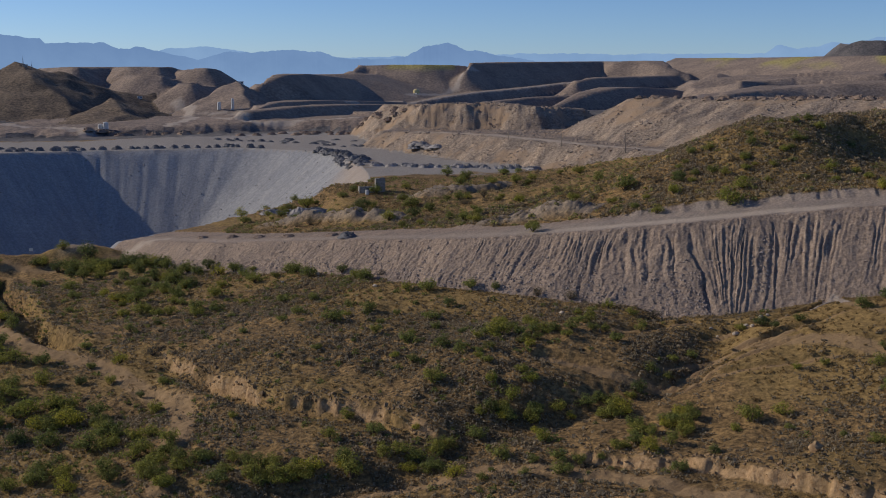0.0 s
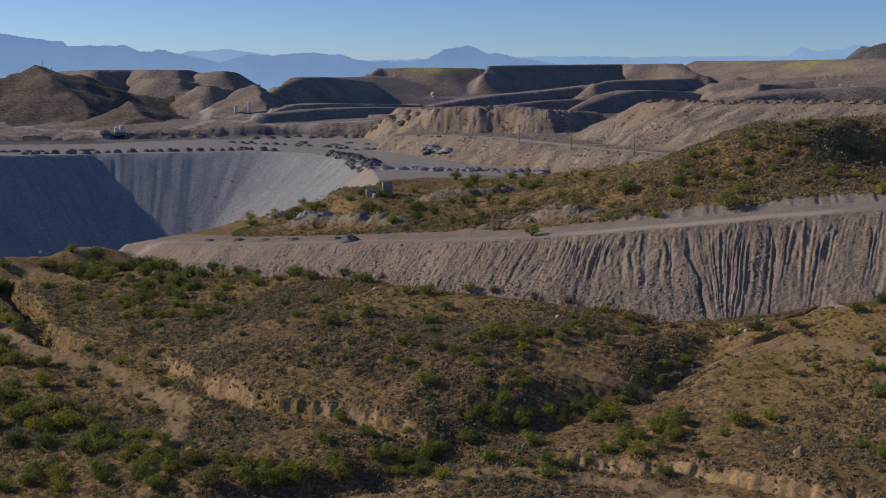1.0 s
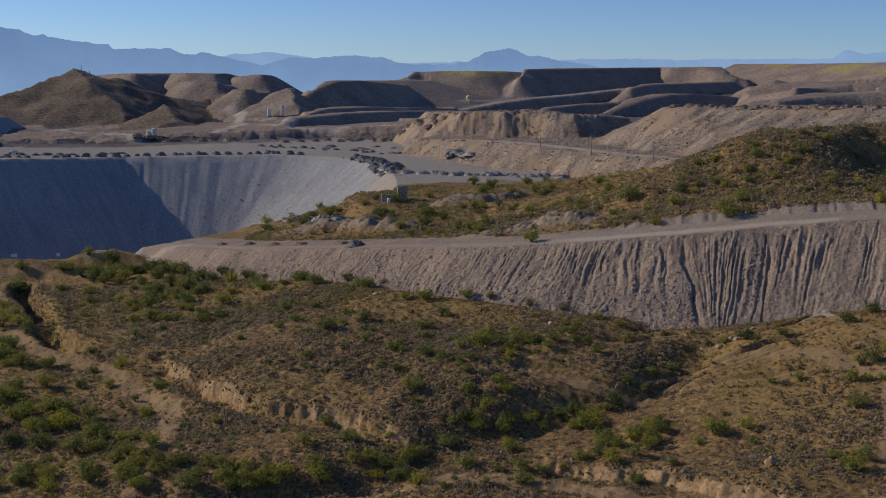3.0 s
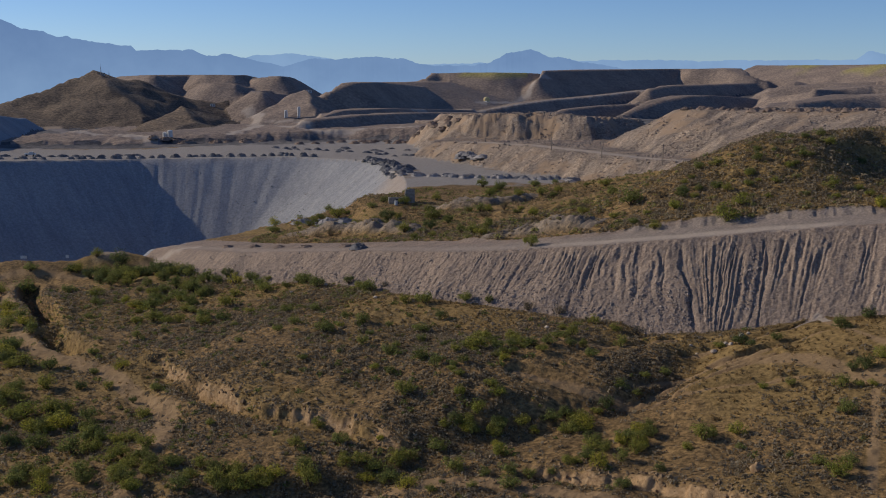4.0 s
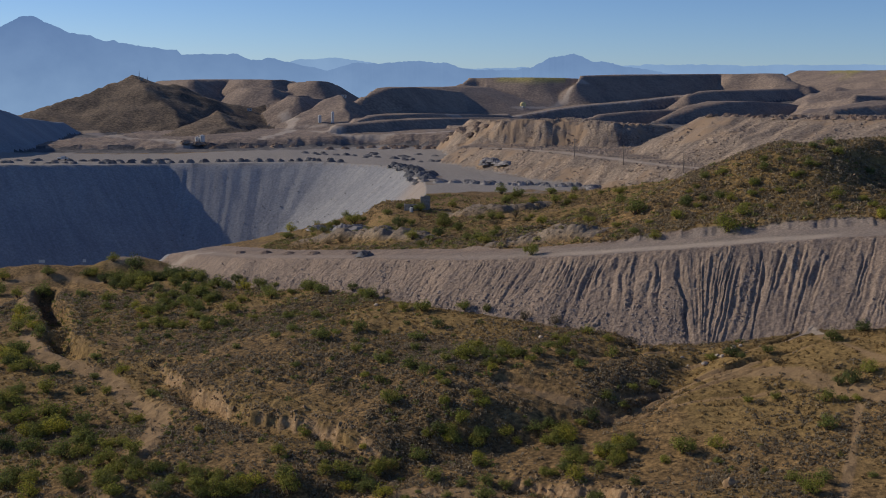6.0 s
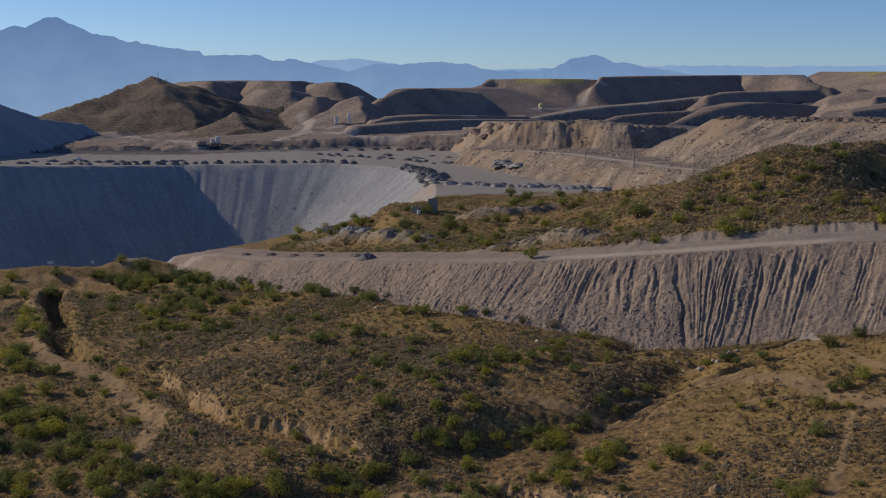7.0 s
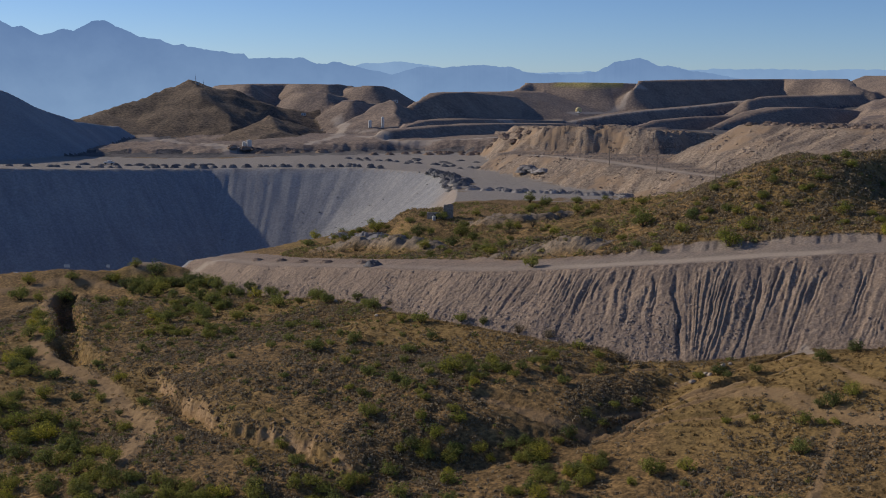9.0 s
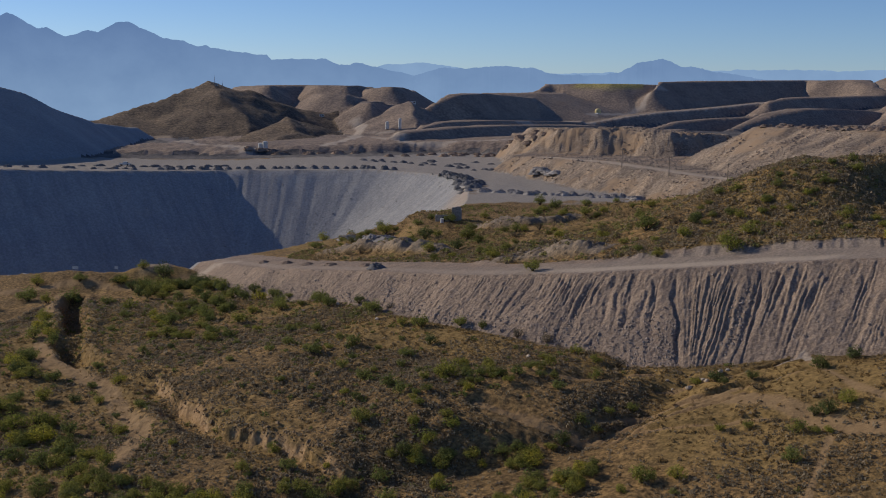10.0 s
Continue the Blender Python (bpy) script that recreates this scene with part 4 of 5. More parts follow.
BUSHES["hollow_rim"] = [(-96.3, 253.6, 4.5, 2), (-80.3, 238.4, 4, 2), (-64.6, 217.9, 3.5, 1), (-57.5, 218.9, 4, 1), (-101.8, 222.6, 5, 1), (-101.7, 227.3, 5, 1), (-114.6, 245.5, 4, 2), (-91.8, 206.6, 5, 1), (-88.9, 198.2, 6, 1), (-93.9, 217.7, 4, 1), (-15.4, 213.5, 3, 1), (-27, 228.5, 4, 1), (-88, 276, 6, 0), (-99, 276, 6, 1), (-74, 255, 5, 1), (-128, 283, 5, 1), (-140, 281, 6, 1), (-134, 268, 7, 1), (-126, 264, 5, 1), (-138, 256, 6, 0)]
BUSHES["thicket_mass_left"] = [(-73.7, 167.0, 3.2, 1), (-79.9, 177.8, 4.7, 0), (-92.0, 201.0, 5.5, 2), (-86.1, 194.4, 3.6, 1), (-66.9, 165.2, 4.2, 2), (-75.7, 166.7, 5.2, 1), (-67.5, 167.4, 3.1, 1), (-65.0, 164.7, 4.6, 0), (-77.1, 173.6, 5.2, 0), (-78.2, 177.5, 5.0, 1), (-72.1, 169.4, 4.7, 1), (-73.1, 160.9, 3.0, 0)]
BUSHES["thicket_mass_belt"] = [(-45.3, 150.3, 3.7, 1), (-39.3, 146.3, 4.0, 0), (-46.3, 148.8, 4.0, 1), (-64.5, 172.1, 5.1, 1), (-41.6, 149.1, 3.8, 0), (-42.4, 147.2, 4.0, 1), (-64.4, 164.6, 4.2, 1), (-63.8, 168.3, 5.0, 1), (-67.3, 172.1, 5.3, 1), (-42.2, 152.1, 4.2, 1), (-56.8, 164.4, 4.8, 0), (-55.0, 159.9, 4.1, 1), (-51.6, 154.6, 4.4, 1)]
BUSHES["thicket_mass_foot"] = [(-59.5, 145.5, 3.4, 1), (-39.2, 139.2, 3.3, 1), (-28.9, 143.7, 4.2, 0), (-24.9, 140.0, 4.2, 1), (-22.6, 140.9, 3.7, 1), (-42.8, 144.7, 4.3, 1), (-27.6, 140.0, 4.2, 1), (-36.4, 145.8, 3.3, 0), (-53.1, 141.7, 3.9, 2), (-62.4, 144.3, 4.0, 1), (-40.9, 141.7, 4.4, 0), (-48.0, 143.3, 4.1, 0), (-58.8, 147.3, 4.8, 0)]
BUSHES["thicket_mass_ravine"] = [(-11.6, 146.0, 3.0, 1), (-20.9, 140.7, 3.6, 1), (-5.6, 143.8, 3.2, 0), (-20.4, 141.9, 3.9, 2), (-9.6, 147.0, 3.5, 1), (-8.1, 144.1, 2.8, 2), (-16.4, 143.1, 3.0, 2), (-1.9, 139.8, 3.4, 2), (-4.7, 147.7, 3.3, 1)]
BUSHES["thicket_mass_wash"] = [(20.7, 156.9, 3.8, 2), (7.9, 155.7, 3.5, 1), (29.0, 153.2, 2.4, 1), (17.5, 156.2, 2.7, 1), (28.2, 147.7, 2.8, 2), (22.7, 141.6, 3.3, 2), (25.4, 148.7, 2.9, 2), (27.7, 152.2, 3.5, 2), (19.6, 160.7, 3.9, 1), (29.2, 151.0, 3.5, 0), (18.8, 156.6, 3.7, 1), (21.5, 147.8, 3.5, 1), (22.1, 162.5, 2.4, 1), (27.5, 146.0, 3.3, 1), (7.3, 156.2, 2.3, 0), (8.5, 152.6, 2.3, 2), (4.0, 155.6, 3.0, 2), (18.6, 143.6, 2.9, 1), (19.8, 143.9, 2.1, 1), (8.3, 157.1, 2.8, 0)]
BUSHES["thicket_mass_toe"] = [(8.4, 185.0, 2.7, 1), (7.3, 187.3, 2.9, 1), (1.8, 179.7, 2.4, 1), (4.8, 182.3, 3.1, 0), (15.7, 191.8, 2.2, 1), (13.4, 175.5, 2.6, 1), (8.8, 174.8, 2.4, 0), (11.6, 178.2, 2.8, 0), (17.4, 179.3, 2.6, 0), (9.8, 178.4, 3.2, 1), (1.6, 171.2, 2.6, 0), (2.9, 187.4, 3.5, 1), (6.5, 174.1, 2.3, 0), (7.2, 175.6, 2.2, 0), (2.5, 177.3, 2.0, 1), (-0.5, 176.6, 2.6, 1), (2.2, 183.7, 2.2, 1), (16.5, 184.3, 2.9, 0)]
BUSHES["thicket_mass_hollow"] = [(-73.8, 237.0, 2.8, 0), (-77.6, 239.5, 3.1, 0), (-70.1, 239.8, 3.6, 1), (-77.9, 236.7, 4.6, 0), (-85.9, 254.8, 3.0, 0), (-77.0, 243.3, 4.6, 0), (-97.6, 264.8, 4.5, 0), (-92.4, 280.9, 4.0, 1), (-96.5, 279.2, 4.3, 1), (-71.1, 251.1, 3.7, 1), (-76.1, 264.8, 2.9, 0), (-112.0, 289.0, 4.3, 1), (-93.6, 265.5, 4.4, 1), (-105.5, 275.9, 5.2, 0), (-80.6, 249.9, 4.2, 1), (-64.0, 226.7, 3.2, 1), (-88.2, 272.5, 3.5, 1), (-66.6, 243.4, 3.5, 1), (-77.2, 233.5, 2.7, 0), (-68.4, 223.2, 3.2, 1)]
BUSHES["thicket_mass_crown"] = [(38.5, 243.2, 2.3, 1), (40.9, 237.4, 3.0, 0), (17.0, 261.6, 3.4, 3), (37.3, 250.6, 1.9, 3), (6.5, 335.9, 2.9, 3), (21.8, 326.6, 4.4, 1), (14.5, 249.3, 1.8, 3), (-3.4, 336.4, 3.3, 0), (33.6, 241.5, 3.0, 3), (0.8, 291.9, 2.4, 1), (-12.4, 353.5, 4.0, 1), (14.8, 277.2, 3.7, 3), (36.9, 237.7, 2.4, 0), (-12.9, 371.4, 3.8, 0), (-3.8, 297.4, 3.8, 3), (40.0, 244.8, 2.2, 0), (30.5, 230.2, 2.4, 1), (7.0, 395.1, 3.4, 3), (11.3, 277.3, 3.2, 3), (-0.1, 289.1, 2.6, 0), (-9.5, 332.3, 2.5, 3), (7.6, 322.4, 3.2, 0), (39.8, 234.2, 2.5, 1), (24.2, 234.6, 3.0, 1)]
BUSHES["thicket_mass_ruins"] = [(-48.7, 277.7, 2.5, 3), (-5.3, 273.2, 2.8, 0), (-7.9, 298.0, 3.5, 1), (-69.1, 349.7, 3.1, 1), (-61.1, 306.6, 2.3, 1), (-34.2, 291.9, 3.5, 0), (-13.3, 300.5, 3.4, 0), (-8.3, 289.3, 3.6, 3), (-62.9, 329.9, 3.0, 1), (-44.7, 307.3, 2.9, 3), (-16.5, 257.0, 2.6, 1), (-38.1, 298.5, 3.7, 1), (-34.8, 325.4, 2.8, 3), (-59.6, 317.9, 2.9, 0), (-64.9, 318.6, 3.3, 1), (-20.6, 255.8, 2.7, 0), (-28.3, 342.5, 4.1, 1), (-45.7, 278.5, 3.6, 3), (-60.4, 314.3, 3.9, 0), (-24.2, 292.7, 2.1, 3)]
BUSHES["thicket_mass_knoll"] = [(71.0, 222.1, 2.9, 1), (59.8, 237.9, 2.7, 0), (56.8, 239.1, 1.8, 3), (58.4, 241.7, 2.6, 3), (55.2, 231.9, 2.6, 1), (75.3, 245.1, 1.8, 3), (52.1, 234.5, 1.8, 1), (65.0, 222.1, 2.2, 1), (57.5, 235.3, 2.1, 3), (53.1, 226.1, 2.0, 1), (48.1, 238.9, 2.9, 3), (50.6, 237.9, 2.8, 1), (63.3, 242.0, 2.2, 0), (65.4, 243.6, 1.8, 3), (49.2, 229.6, 1.7, 1), (70.1, 227.6, 2.7, 1)]


# ---- bushes and scrub ----
def part(name, bm, material, parent, label=""):
    me = bpy.data.meshes.new(name)
    bm.to_mesh(me)
    bm.free()
    me.materials.append(material)
    ob = new(name, me)
    ob.parent = parent
    if label:
        tagged(ob, label)
    return ob


def leaf_material(name, dark, light):
    m, nt, b = stuff(name, 0.8)
    info = nt.nodes.new("ShaderNodeObjectInfo")
    geo = nt.nodes.new("ShaderNodeNewGeometry")
    each = ramp(nt, geo.outputs["Random Per Island"], [(0.0, dark), (1.0, light)])
    whole = ramp(nt, info.outputs["Random"], [(0.0, (0.75, 0.78, 0.8)), (0.5, (1.0, 1.0, 1.0)), (1.0, (1.3, 1.15, 0.85))])
    c = blend(nt, 1.0, each, whole, "MULTIPLY")
    link(nt, c, b.inputs["Base Color"])
    see = nt.nodes.new("ShaderNodeBsdfTranslucent")
    link(nt, c, see.inputs["Color"])
    mix = nt.nodes.new("ShaderNodeMixShader")
    mix.inputs[0].default_value = 0.38
    link(nt, b.outputs[0], mix.inputs[1])
    link(nt, see.outputs[0], mix.inputs[2])
    link(nt, mix.outputs[0], nt.nodes["Material Output"].inputs[0])
    return m


LEAVES = [leaf_material("dark_leaves", (0.095, 0.112, 0.038), (0.22, 0.245, 0.085)), leaf_material("green_leaves", (0.14, 0.16, 0.042), (0.34, 0.35, 0.1)),
          leaf_material("yellow_green_leaves", (0.18, 0.2, 0.034), (0.46, 0.44, 0.09)), leaf_material("grey_twigs", (0.09, 0.08, 0.06), (0.2, 0.18, 0.135))]
OLIVE = leaf_material("olive_leaves", (0.16, 0.16, 0.055), (0.42, 0.385, 0.135))
BARK, bnt, bb = stuff("grey_bark")
link(bnt, ramp(bnt, grain(bnt, 9, 4), [(0.3, (0.06, 0.045, 0.032)), (0.7, (0.17, 0.13, 0.095))]), bb.inputs["Base Color"])


def limb(bm, a, b, r0, r1, sides=5):
    a, b = Vector(a), Vector(b)
    q = (b - a).to_track_quat("Z", "Y")
    rings = []
    for p, r in ((a, r0), (b, r1)):
        rings.append([bm.verts.new(p + q @ Vector((r * math.cos(2 * math.pi * k / sides), r * math.sin(2 * math.pi * k / sides), 0))) for k in range(sides)])
    for k in range(sides):
        bm.faces.new((rings[0][k], rings[0][(k + 1) % sides], rings[1][(k + 1) % sides], rings[1][k]))
    bm.faces.new(rings[1])


def bush(seed, tone, leaves, tall):
    """A many-stemmed desert bush, one metre wide: forked stems from the root and a broken crown of small leaf sprays."""
    rng = random.Random(seed)
    root = new("desert_bush")
    lobes, stems = [], bmesh.new()
    count = rng.randint(6, 10)
    long = rng.uniform(0.75, 1.0)
    for k in range(count):
        a, d = 2 * math.pi * (k + rng.uniform(-0.3, 0.3)) / count, rng.uniform(0.1, 0.38)
        h = tall * rng.uniform(0.22, 0.6) * (1.2 - d)
        lobes.append((Vector((d * math.cos(a), d * math.sin(a) * long, h)), rng.uniform(0.12, 0.24)))
    lobes.append((Vector((rng.uniform(-0.1, 0.1), rng.uniform(-0.1, 0.1), tall * 0.62)), 0.26))
    lobes.append((Vector((rng.uniform(-0.1, 0.1), rng.uniform(-0.1, 0.1), tall * 0.3)), 0.3))
    for c, r in lobes:
        fork = Vector((c.x * 0.45, c.y * 0.45, c.z * 0.5))
        limb(stems, (rng.uniform(-0.02, 0.02), rng.uniform(-0.02, 0.02), -0.04), fork, 0.022, 0.014)
        limb(stems, fork, c, 0.014, 0.005)
    part("trunk", stems, BARK, root)
    verts, faces = [], []
    per = leaves // len(lobes)
    for c, r in lobes:
        for _ in range(per):
            v = Vector((rng.gauss(0, 1), rng.gauss(0, 1), rng.gauss(0, 1))).normalized() * r * rng.uniform(0.6, 1.1)
            p = c + Vector((v.x, v.y, v.z * 0.8))
            p.z = max(p.z, 0.015)
            n = (v.normalized() + 0.25 * (p - Vector((0, 0, 0.2))) + 0.55 * Vector((rng.uniform(-1, 1), rng.uniform(-1, 1), rng.uniform(-0.6, 1)))).normalized()
            u = n.orthogonal().normalized()
            u.rotate(Matrix.Rotation(rng.uniform(0, 6.28), 3, n))
            w = n.cross(u)
            s = rng.uniform(0.02, 0.036)
            i = len(verts)
            verts += [p - u * s, p - w * s * 0.6, p + u * s, p + w * s * 0.6]
            faces.append((i, i + 1, i + 2, i + 3))
    me = bpy.data.meshes.new("crown")
    me.from_pydata(verts, [], faces)
    me.materials.append(LEAVES[tone])
    new("crown", me).parent = root
    return root


WORDS = ["dark green thorny desert bush on dry soil", "green mesquite bush on dry brown soil", "bright yellow-green desert bush in the sun", "leafless grey desert shrub on dry soil"]
KINDS = {}
for tone in range(4):
    KINDS[tone] = [tagged(bush(100 + 10 * tone + k, tone, 1000 if tone < 3 else 500, (0.68, 0.58, 0.8)[k]), WORDS[tone], "bush", "desert bushes") for k in range(3)]


def ground_at(px, py):
    return float(land(np.array([px]), np.array([py]))[0][0])


def set_bush(model, px, py, pz, wide, turn, used=set()):
    m = Matrix.LocRotScale((px, py, pz - 0.05), Euler((0, 0, turn)), None)
    ob = model if model.name not in used else copy_thing(model, m)
    used.add(model.name)
    ob.matrix_basis = m
    ob.scale = (wide, wide * (0.85 + 0.3 * ((px * 7.3) % 1)), wide * (0.85 + 0.35 * ((py * 3.1) % 1)))


rng = random.Random(4)
massed = []
for key, zone in BUSHES.items():
    heights, _ = land(np.array([b[0] for b in zone]), np.array([b[1] for b in zone]))
    for (px, py, wide, tone), pz in zip(zone, heights):
        if key.startswith("thicket_mass"):
            massed.append((KINDS[tone][rng.randrange(3)], tone, px, py, float(pz), wide * 0.98, rng.uniform(0, 6.28)))
        else:
            set_bush(KINDS[tone][rng.randrange(3)], px, py, float(pz), wide * 0.98, rng.uniform(0, 6.28))


def thicket(items):
    """The close-set bushes that nobody could count, in one mesh."""
    co, faces, slots, start = [], [], [], 0
    for model, tone, px, py, pz, wide, turn in items:
        m = np.array(Matrix.LocRotScale((px, py, pz - 0.05), Euler((0, 0, turn)), (wide, wide, wide * 0.95)))
        for child in model.children:
            me = child.data
            p = np.empty(3 * len(me.vertices))
            me.vertices.foreach_get("co", p)
            co.append(p.reshape(-1, 3) @ m[:3, :3].T + m[:3, 3])
            faces += [[start + k for k in f.vertices] for f in me.polygons]
            slots += [4 if child.name.startswith("trunk") else tone] * len(me.polygons)
            start += len(me.vertices)
    me = bpy.data.meshes.new("bush_thicket")
    me.from_pydata(np.concatenate(co), [], faces)
    for material in LEAVES + [BARK]:
        me.materials.append(material)
    me.polygons.foreach_set("material_index", slots)
    return tagged(new("bush_thicket", me), "close-set green desert bushes filling the hollows", "thicket", kind="stuff")


thicket(massed)


def strew(name, label, category, material, spots, sizes, blades, flat, leaf, seed):
    """Many low tufts in one mesh: each a loose dome of small blades."""
    gen = np.random.RandomState(seed)
    x, y = spots
    z, _ = land(x, y)
    n = len(x)
    c = np.repeat(np.stack([x, y, z], 1), blades, 0)
    r = np.repeat(sizes, blades)[:, None]
    v = gen.normal(size=(n * blades, 3))
    v /= np.linalg.norm(v, axis=1)[:, None]
    v[:, 2] = np.abs(v[:, 2]) * flat
    p = c + v * r * gen.uniform(0.4, 1.0, (n * blades, 1))
    nrm = v + gen.uniform(-0.8, 0.8, v.shape)
    nrm /= np.linalg.norm(nrm, axis=1)[:, None]
    u = np.cross(nrm, gen.normal(size=v.shape))
    u /= np.linalg.norm(u, axis=1)[:, None]
    w = np.cross(nrm, u)
    s = r * leaf * gen.uniform(0.6, 1.3, (n * blades, 1))
    tri = np.stack([p - u * s, p + u * s, p + w * s * 1.3], 1).reshape(-1, 3)
    me = bpy.data.meshes.new(name)
    me.from_pydata(tri, [], np.arange(len(tri)).reshape(-1, 3))
    me.materials.append(material)
    return tagged(new(name, me), label, category, kind="stuff")


def spots(count, box, seed, wish):
    gen = np.random.RandomState(seed)
    x, y = gen.uniform(box[0], box[1], count), gen.uniform(box[2], box[3], count)
    z, k = land(x, y)
    cov = cover(x, y, z, k)
    keep = ((k == 0) | (k == 5)) & (gen.uniform(size=count) < wish(x, y, cov))
    return x[keep], y[keep], gen.uniform(size=keep.sum())


def scrub_wish(x, y, cov):
    return (0.14 * (1 - 0.85 * sstep(28, 42, x) * (y < 192)) + 0.86 * sstep(-0.16, 0.16, fbm(x, y, 15, 4, 81, 0.6) + 0.06 - 0.1 * sstep(28, 42, x) * (y < 192))) * (1 - cov[0]) * (1 - cov[1]) * (1 - 0.6 * cov[2]) * (1 - 0.6 * cov[3])


SCRUB = leaf_material("dry_scrub_twigs", (0.195, 0.155, 0.1), (0.45, 0.36, 0.235))
PALE_SCRUB = leaf_material("pale_scrub_twigs", (0.15, 0.12, 0.075), (0.4, 0.32, 0.19))
GRASS = leaf_material("straw_grass_blades", (0.2, 0.132, 0.056), (0.47, 0.315, 0.135))
x, y, r = spots(150000, (-125, 85, 118, 268), 11, scrub_wish)
strew("dry_scrub", "low grey-brown dry scrub covering the slopes", "scrub", SCRUB, (x, y), 0.2 + 0.42 * r ** 2, 8, 0.8, 0.4, 12)
x, y, r = spots(40000, (-70, 130, 215, 380), 13, lambda x, y, c: scrub_wish(x, y, c) * (1 - 0.8 * sstep(25, 50, x)))
strew("plateau_scrub", "low pale dry scrub on the hill behind the dump", "scrub", PALE_SCRUB, (x, y), 0.28 + 0.45 * r ** 2, 7, 0.75, 0.42, 14)
x, y, r = spots(26000, (10, 120, 205, 290), 21, lambda x, y, c: np.clip(scrub_wish(x, y, c) + 0.25, 0, 1) * (1 - c[0]) * (1 - c[1]) * sstep(22, 45, x))
strew("hillside_scrub", "dense grey-brown scrub on the flank of the knoll", "scrub", SCRUB, (x, y), 0.28 + 0.5 * r ** 2, 8, 0.8, 0.4, 22)
x, y, r = spots(24000, (-125, 85, 118, 268), 15, lambda x, y, c: 0.9 * c[2] * (1 - c[0]))
strew("straw_grass", "straw-coloured dry grass tufts on the soil", "grass", GRASS, (x, y), 0.2 + 0.25 * r, 8, 0.9, 0.45, 16)
x, y, r = spots(11000, (-125, 85, 118, 268), 17, lambda x, y, c: 0.26 * scrub_wish(x, y, c) * (1 - 0.95 * sstep(20, 36, x)) + 0.2 * sstep(185, 215, y) * (x < 0) * (1 - c[0]) + 0.5 * (1 - c[0]) * sstep(-15, -45, x + 0.4 * (y - 140)) * sstep(185, 160, y))
strew("green_undergrowth", "low green shrubs among the dry scrub", "shrub", LEAVES[1], (x, y), 0.45 + 0.55 * r ** 2, 40, 0.85, 0.2, 18)
x, y, r = spots(15000, (-70, 130, 215, 380), 19, lambda x, y, c: 0.1 + 0.8 * scrub_wish(x, y, c) * sstep(-0.05, 0.15, fbm(x, y, 13, 3, 83)))
strew("plateau_undergrowth", "low green shrubs on the scrub hill", "shrub", OLIVE, (x, y), 0.45 + 0.75 * r ** 2, 26, 0.7, 0.24, 20)


# ---- what stands and lies in the mine ----
def plain(name, colour, rough=0.7, metal=0.0, wear=0.15, scale=3.0):
    m, nt, b = stuff(name, rough)
    c = ramp(nt, grain(nt, scale, 5, 0.65), [(0.3, tuple(v * (1 - 2 * wear) for v in colour)), (0.62, colour)])
    link(nt, c, b.inputs["Base Color"])
    b.inputs["Metallic"].default_value = metal
    return m


def rock_material(name, dark, light, scale):
    m, nt, b = stuff(name)
    info = nt.nodes.new("ShaderNodeObjectInfo")
    geo = nt.nodes.new("ShaderNodeNewGeometry")
    f = grain(nt, scale, 6, 0.7)
    c = ramp(nt, f, [(0.3, dark), (0.7, light)])
    c = blend(nt, 1.0, c, ramp(nt, geo.outputs["Random Per Island"], [(0, (0.7, 0.7, 0.72)), (1, (1.2, 1.18, 1.15))]), "MULTIPLY")
    c = blend(nt, 1.0, c, ramp(nt, info.outputs["Random"], [(0, (0.8, 0.8, 0.82)), (1, (1.15, 1.12, 1.1))]), "MULTIPLY")
    link(nt, c, b.inputs["Base Color"])
    bump(nt, b, f, 0.5, 0.3)
    return m


WHITE = plain("white_paint", (0.75, 0.74, 0.7), 0.5)
STEEL = plain("grey_steel", (0.3, 0.3, 0.31), 0.45, 0.6)
TIMBER = plain("weathered_timber", (0.3, 0.25, 0.2), 0.9)
CONCRETE = plain("stained_concrete", (0.42, 0.38, 0.33), 0.9, 0, 0.25, 1.5)
CREAM = plain("cream_tank_paint", (0.72, 0.6, 0.3), 0.5)
TYRE = plain("black_rubber", (0.02, 0.02, 0.02), 0.9)
PANE = plain("dark_glass", (0.03, 0.035, 0.04), 0.1)
GREYROCK = rock_material("grey_waste_rock", (0.2, 0.188, 0.18), (0.42, 0.395, 0.375), 0.8)
BROWNROCK = rock_material("brown_waste_rock", (0.15, 0.11, 0.085), (0.36, 0.28, 0.22), 0.8)
DARKROCK = rock_material("dark_waste_rock", (0.11, 0.11, 0.116), (0.25, 0.248, 0.25), 0.8)
DUMPSTONE = rock_material("dump_stone", (0.24, 0.196, 0.165), (0.46, 0.385, 0.33), 2.0)
BANKSTONE = rock_material("bank_stone", (0.27, 0.215, 0.17), (0.52, 0.42, 0.335), 2.0)
PALEROCK = rock_material("pale_limestone", (0.35, 0.29, 0.22), (0.62, 0.54, 0.44), 2.0)


def box(bm, w, d, h, x=0, y=0, z=0, bevel=0.03):
    r = bmesh.ops.create_cube(bm, size=1, matrix=Matrix.Translation((x, y, z + h / 2)) @ Matrix.Diagonal((w, d, h, 1)))
    edges = list({e for v in r["verts"] for e in v.link_edges})
    bmesh.ops.bevel(bm, geom=edges, offset=bevel, segments=1, affect="EDGES")
    return bm


def drum(bm, r0, r1, h, x=0, y=0, z=0, sides=20):
    bmesh.ops.create_cone(bm, cap_ends=True, segments=sides, radius1=r0, radius2=r1, depth=h, matrix=Matrix.Translation((x, y, z + h / 2)))
    return bm


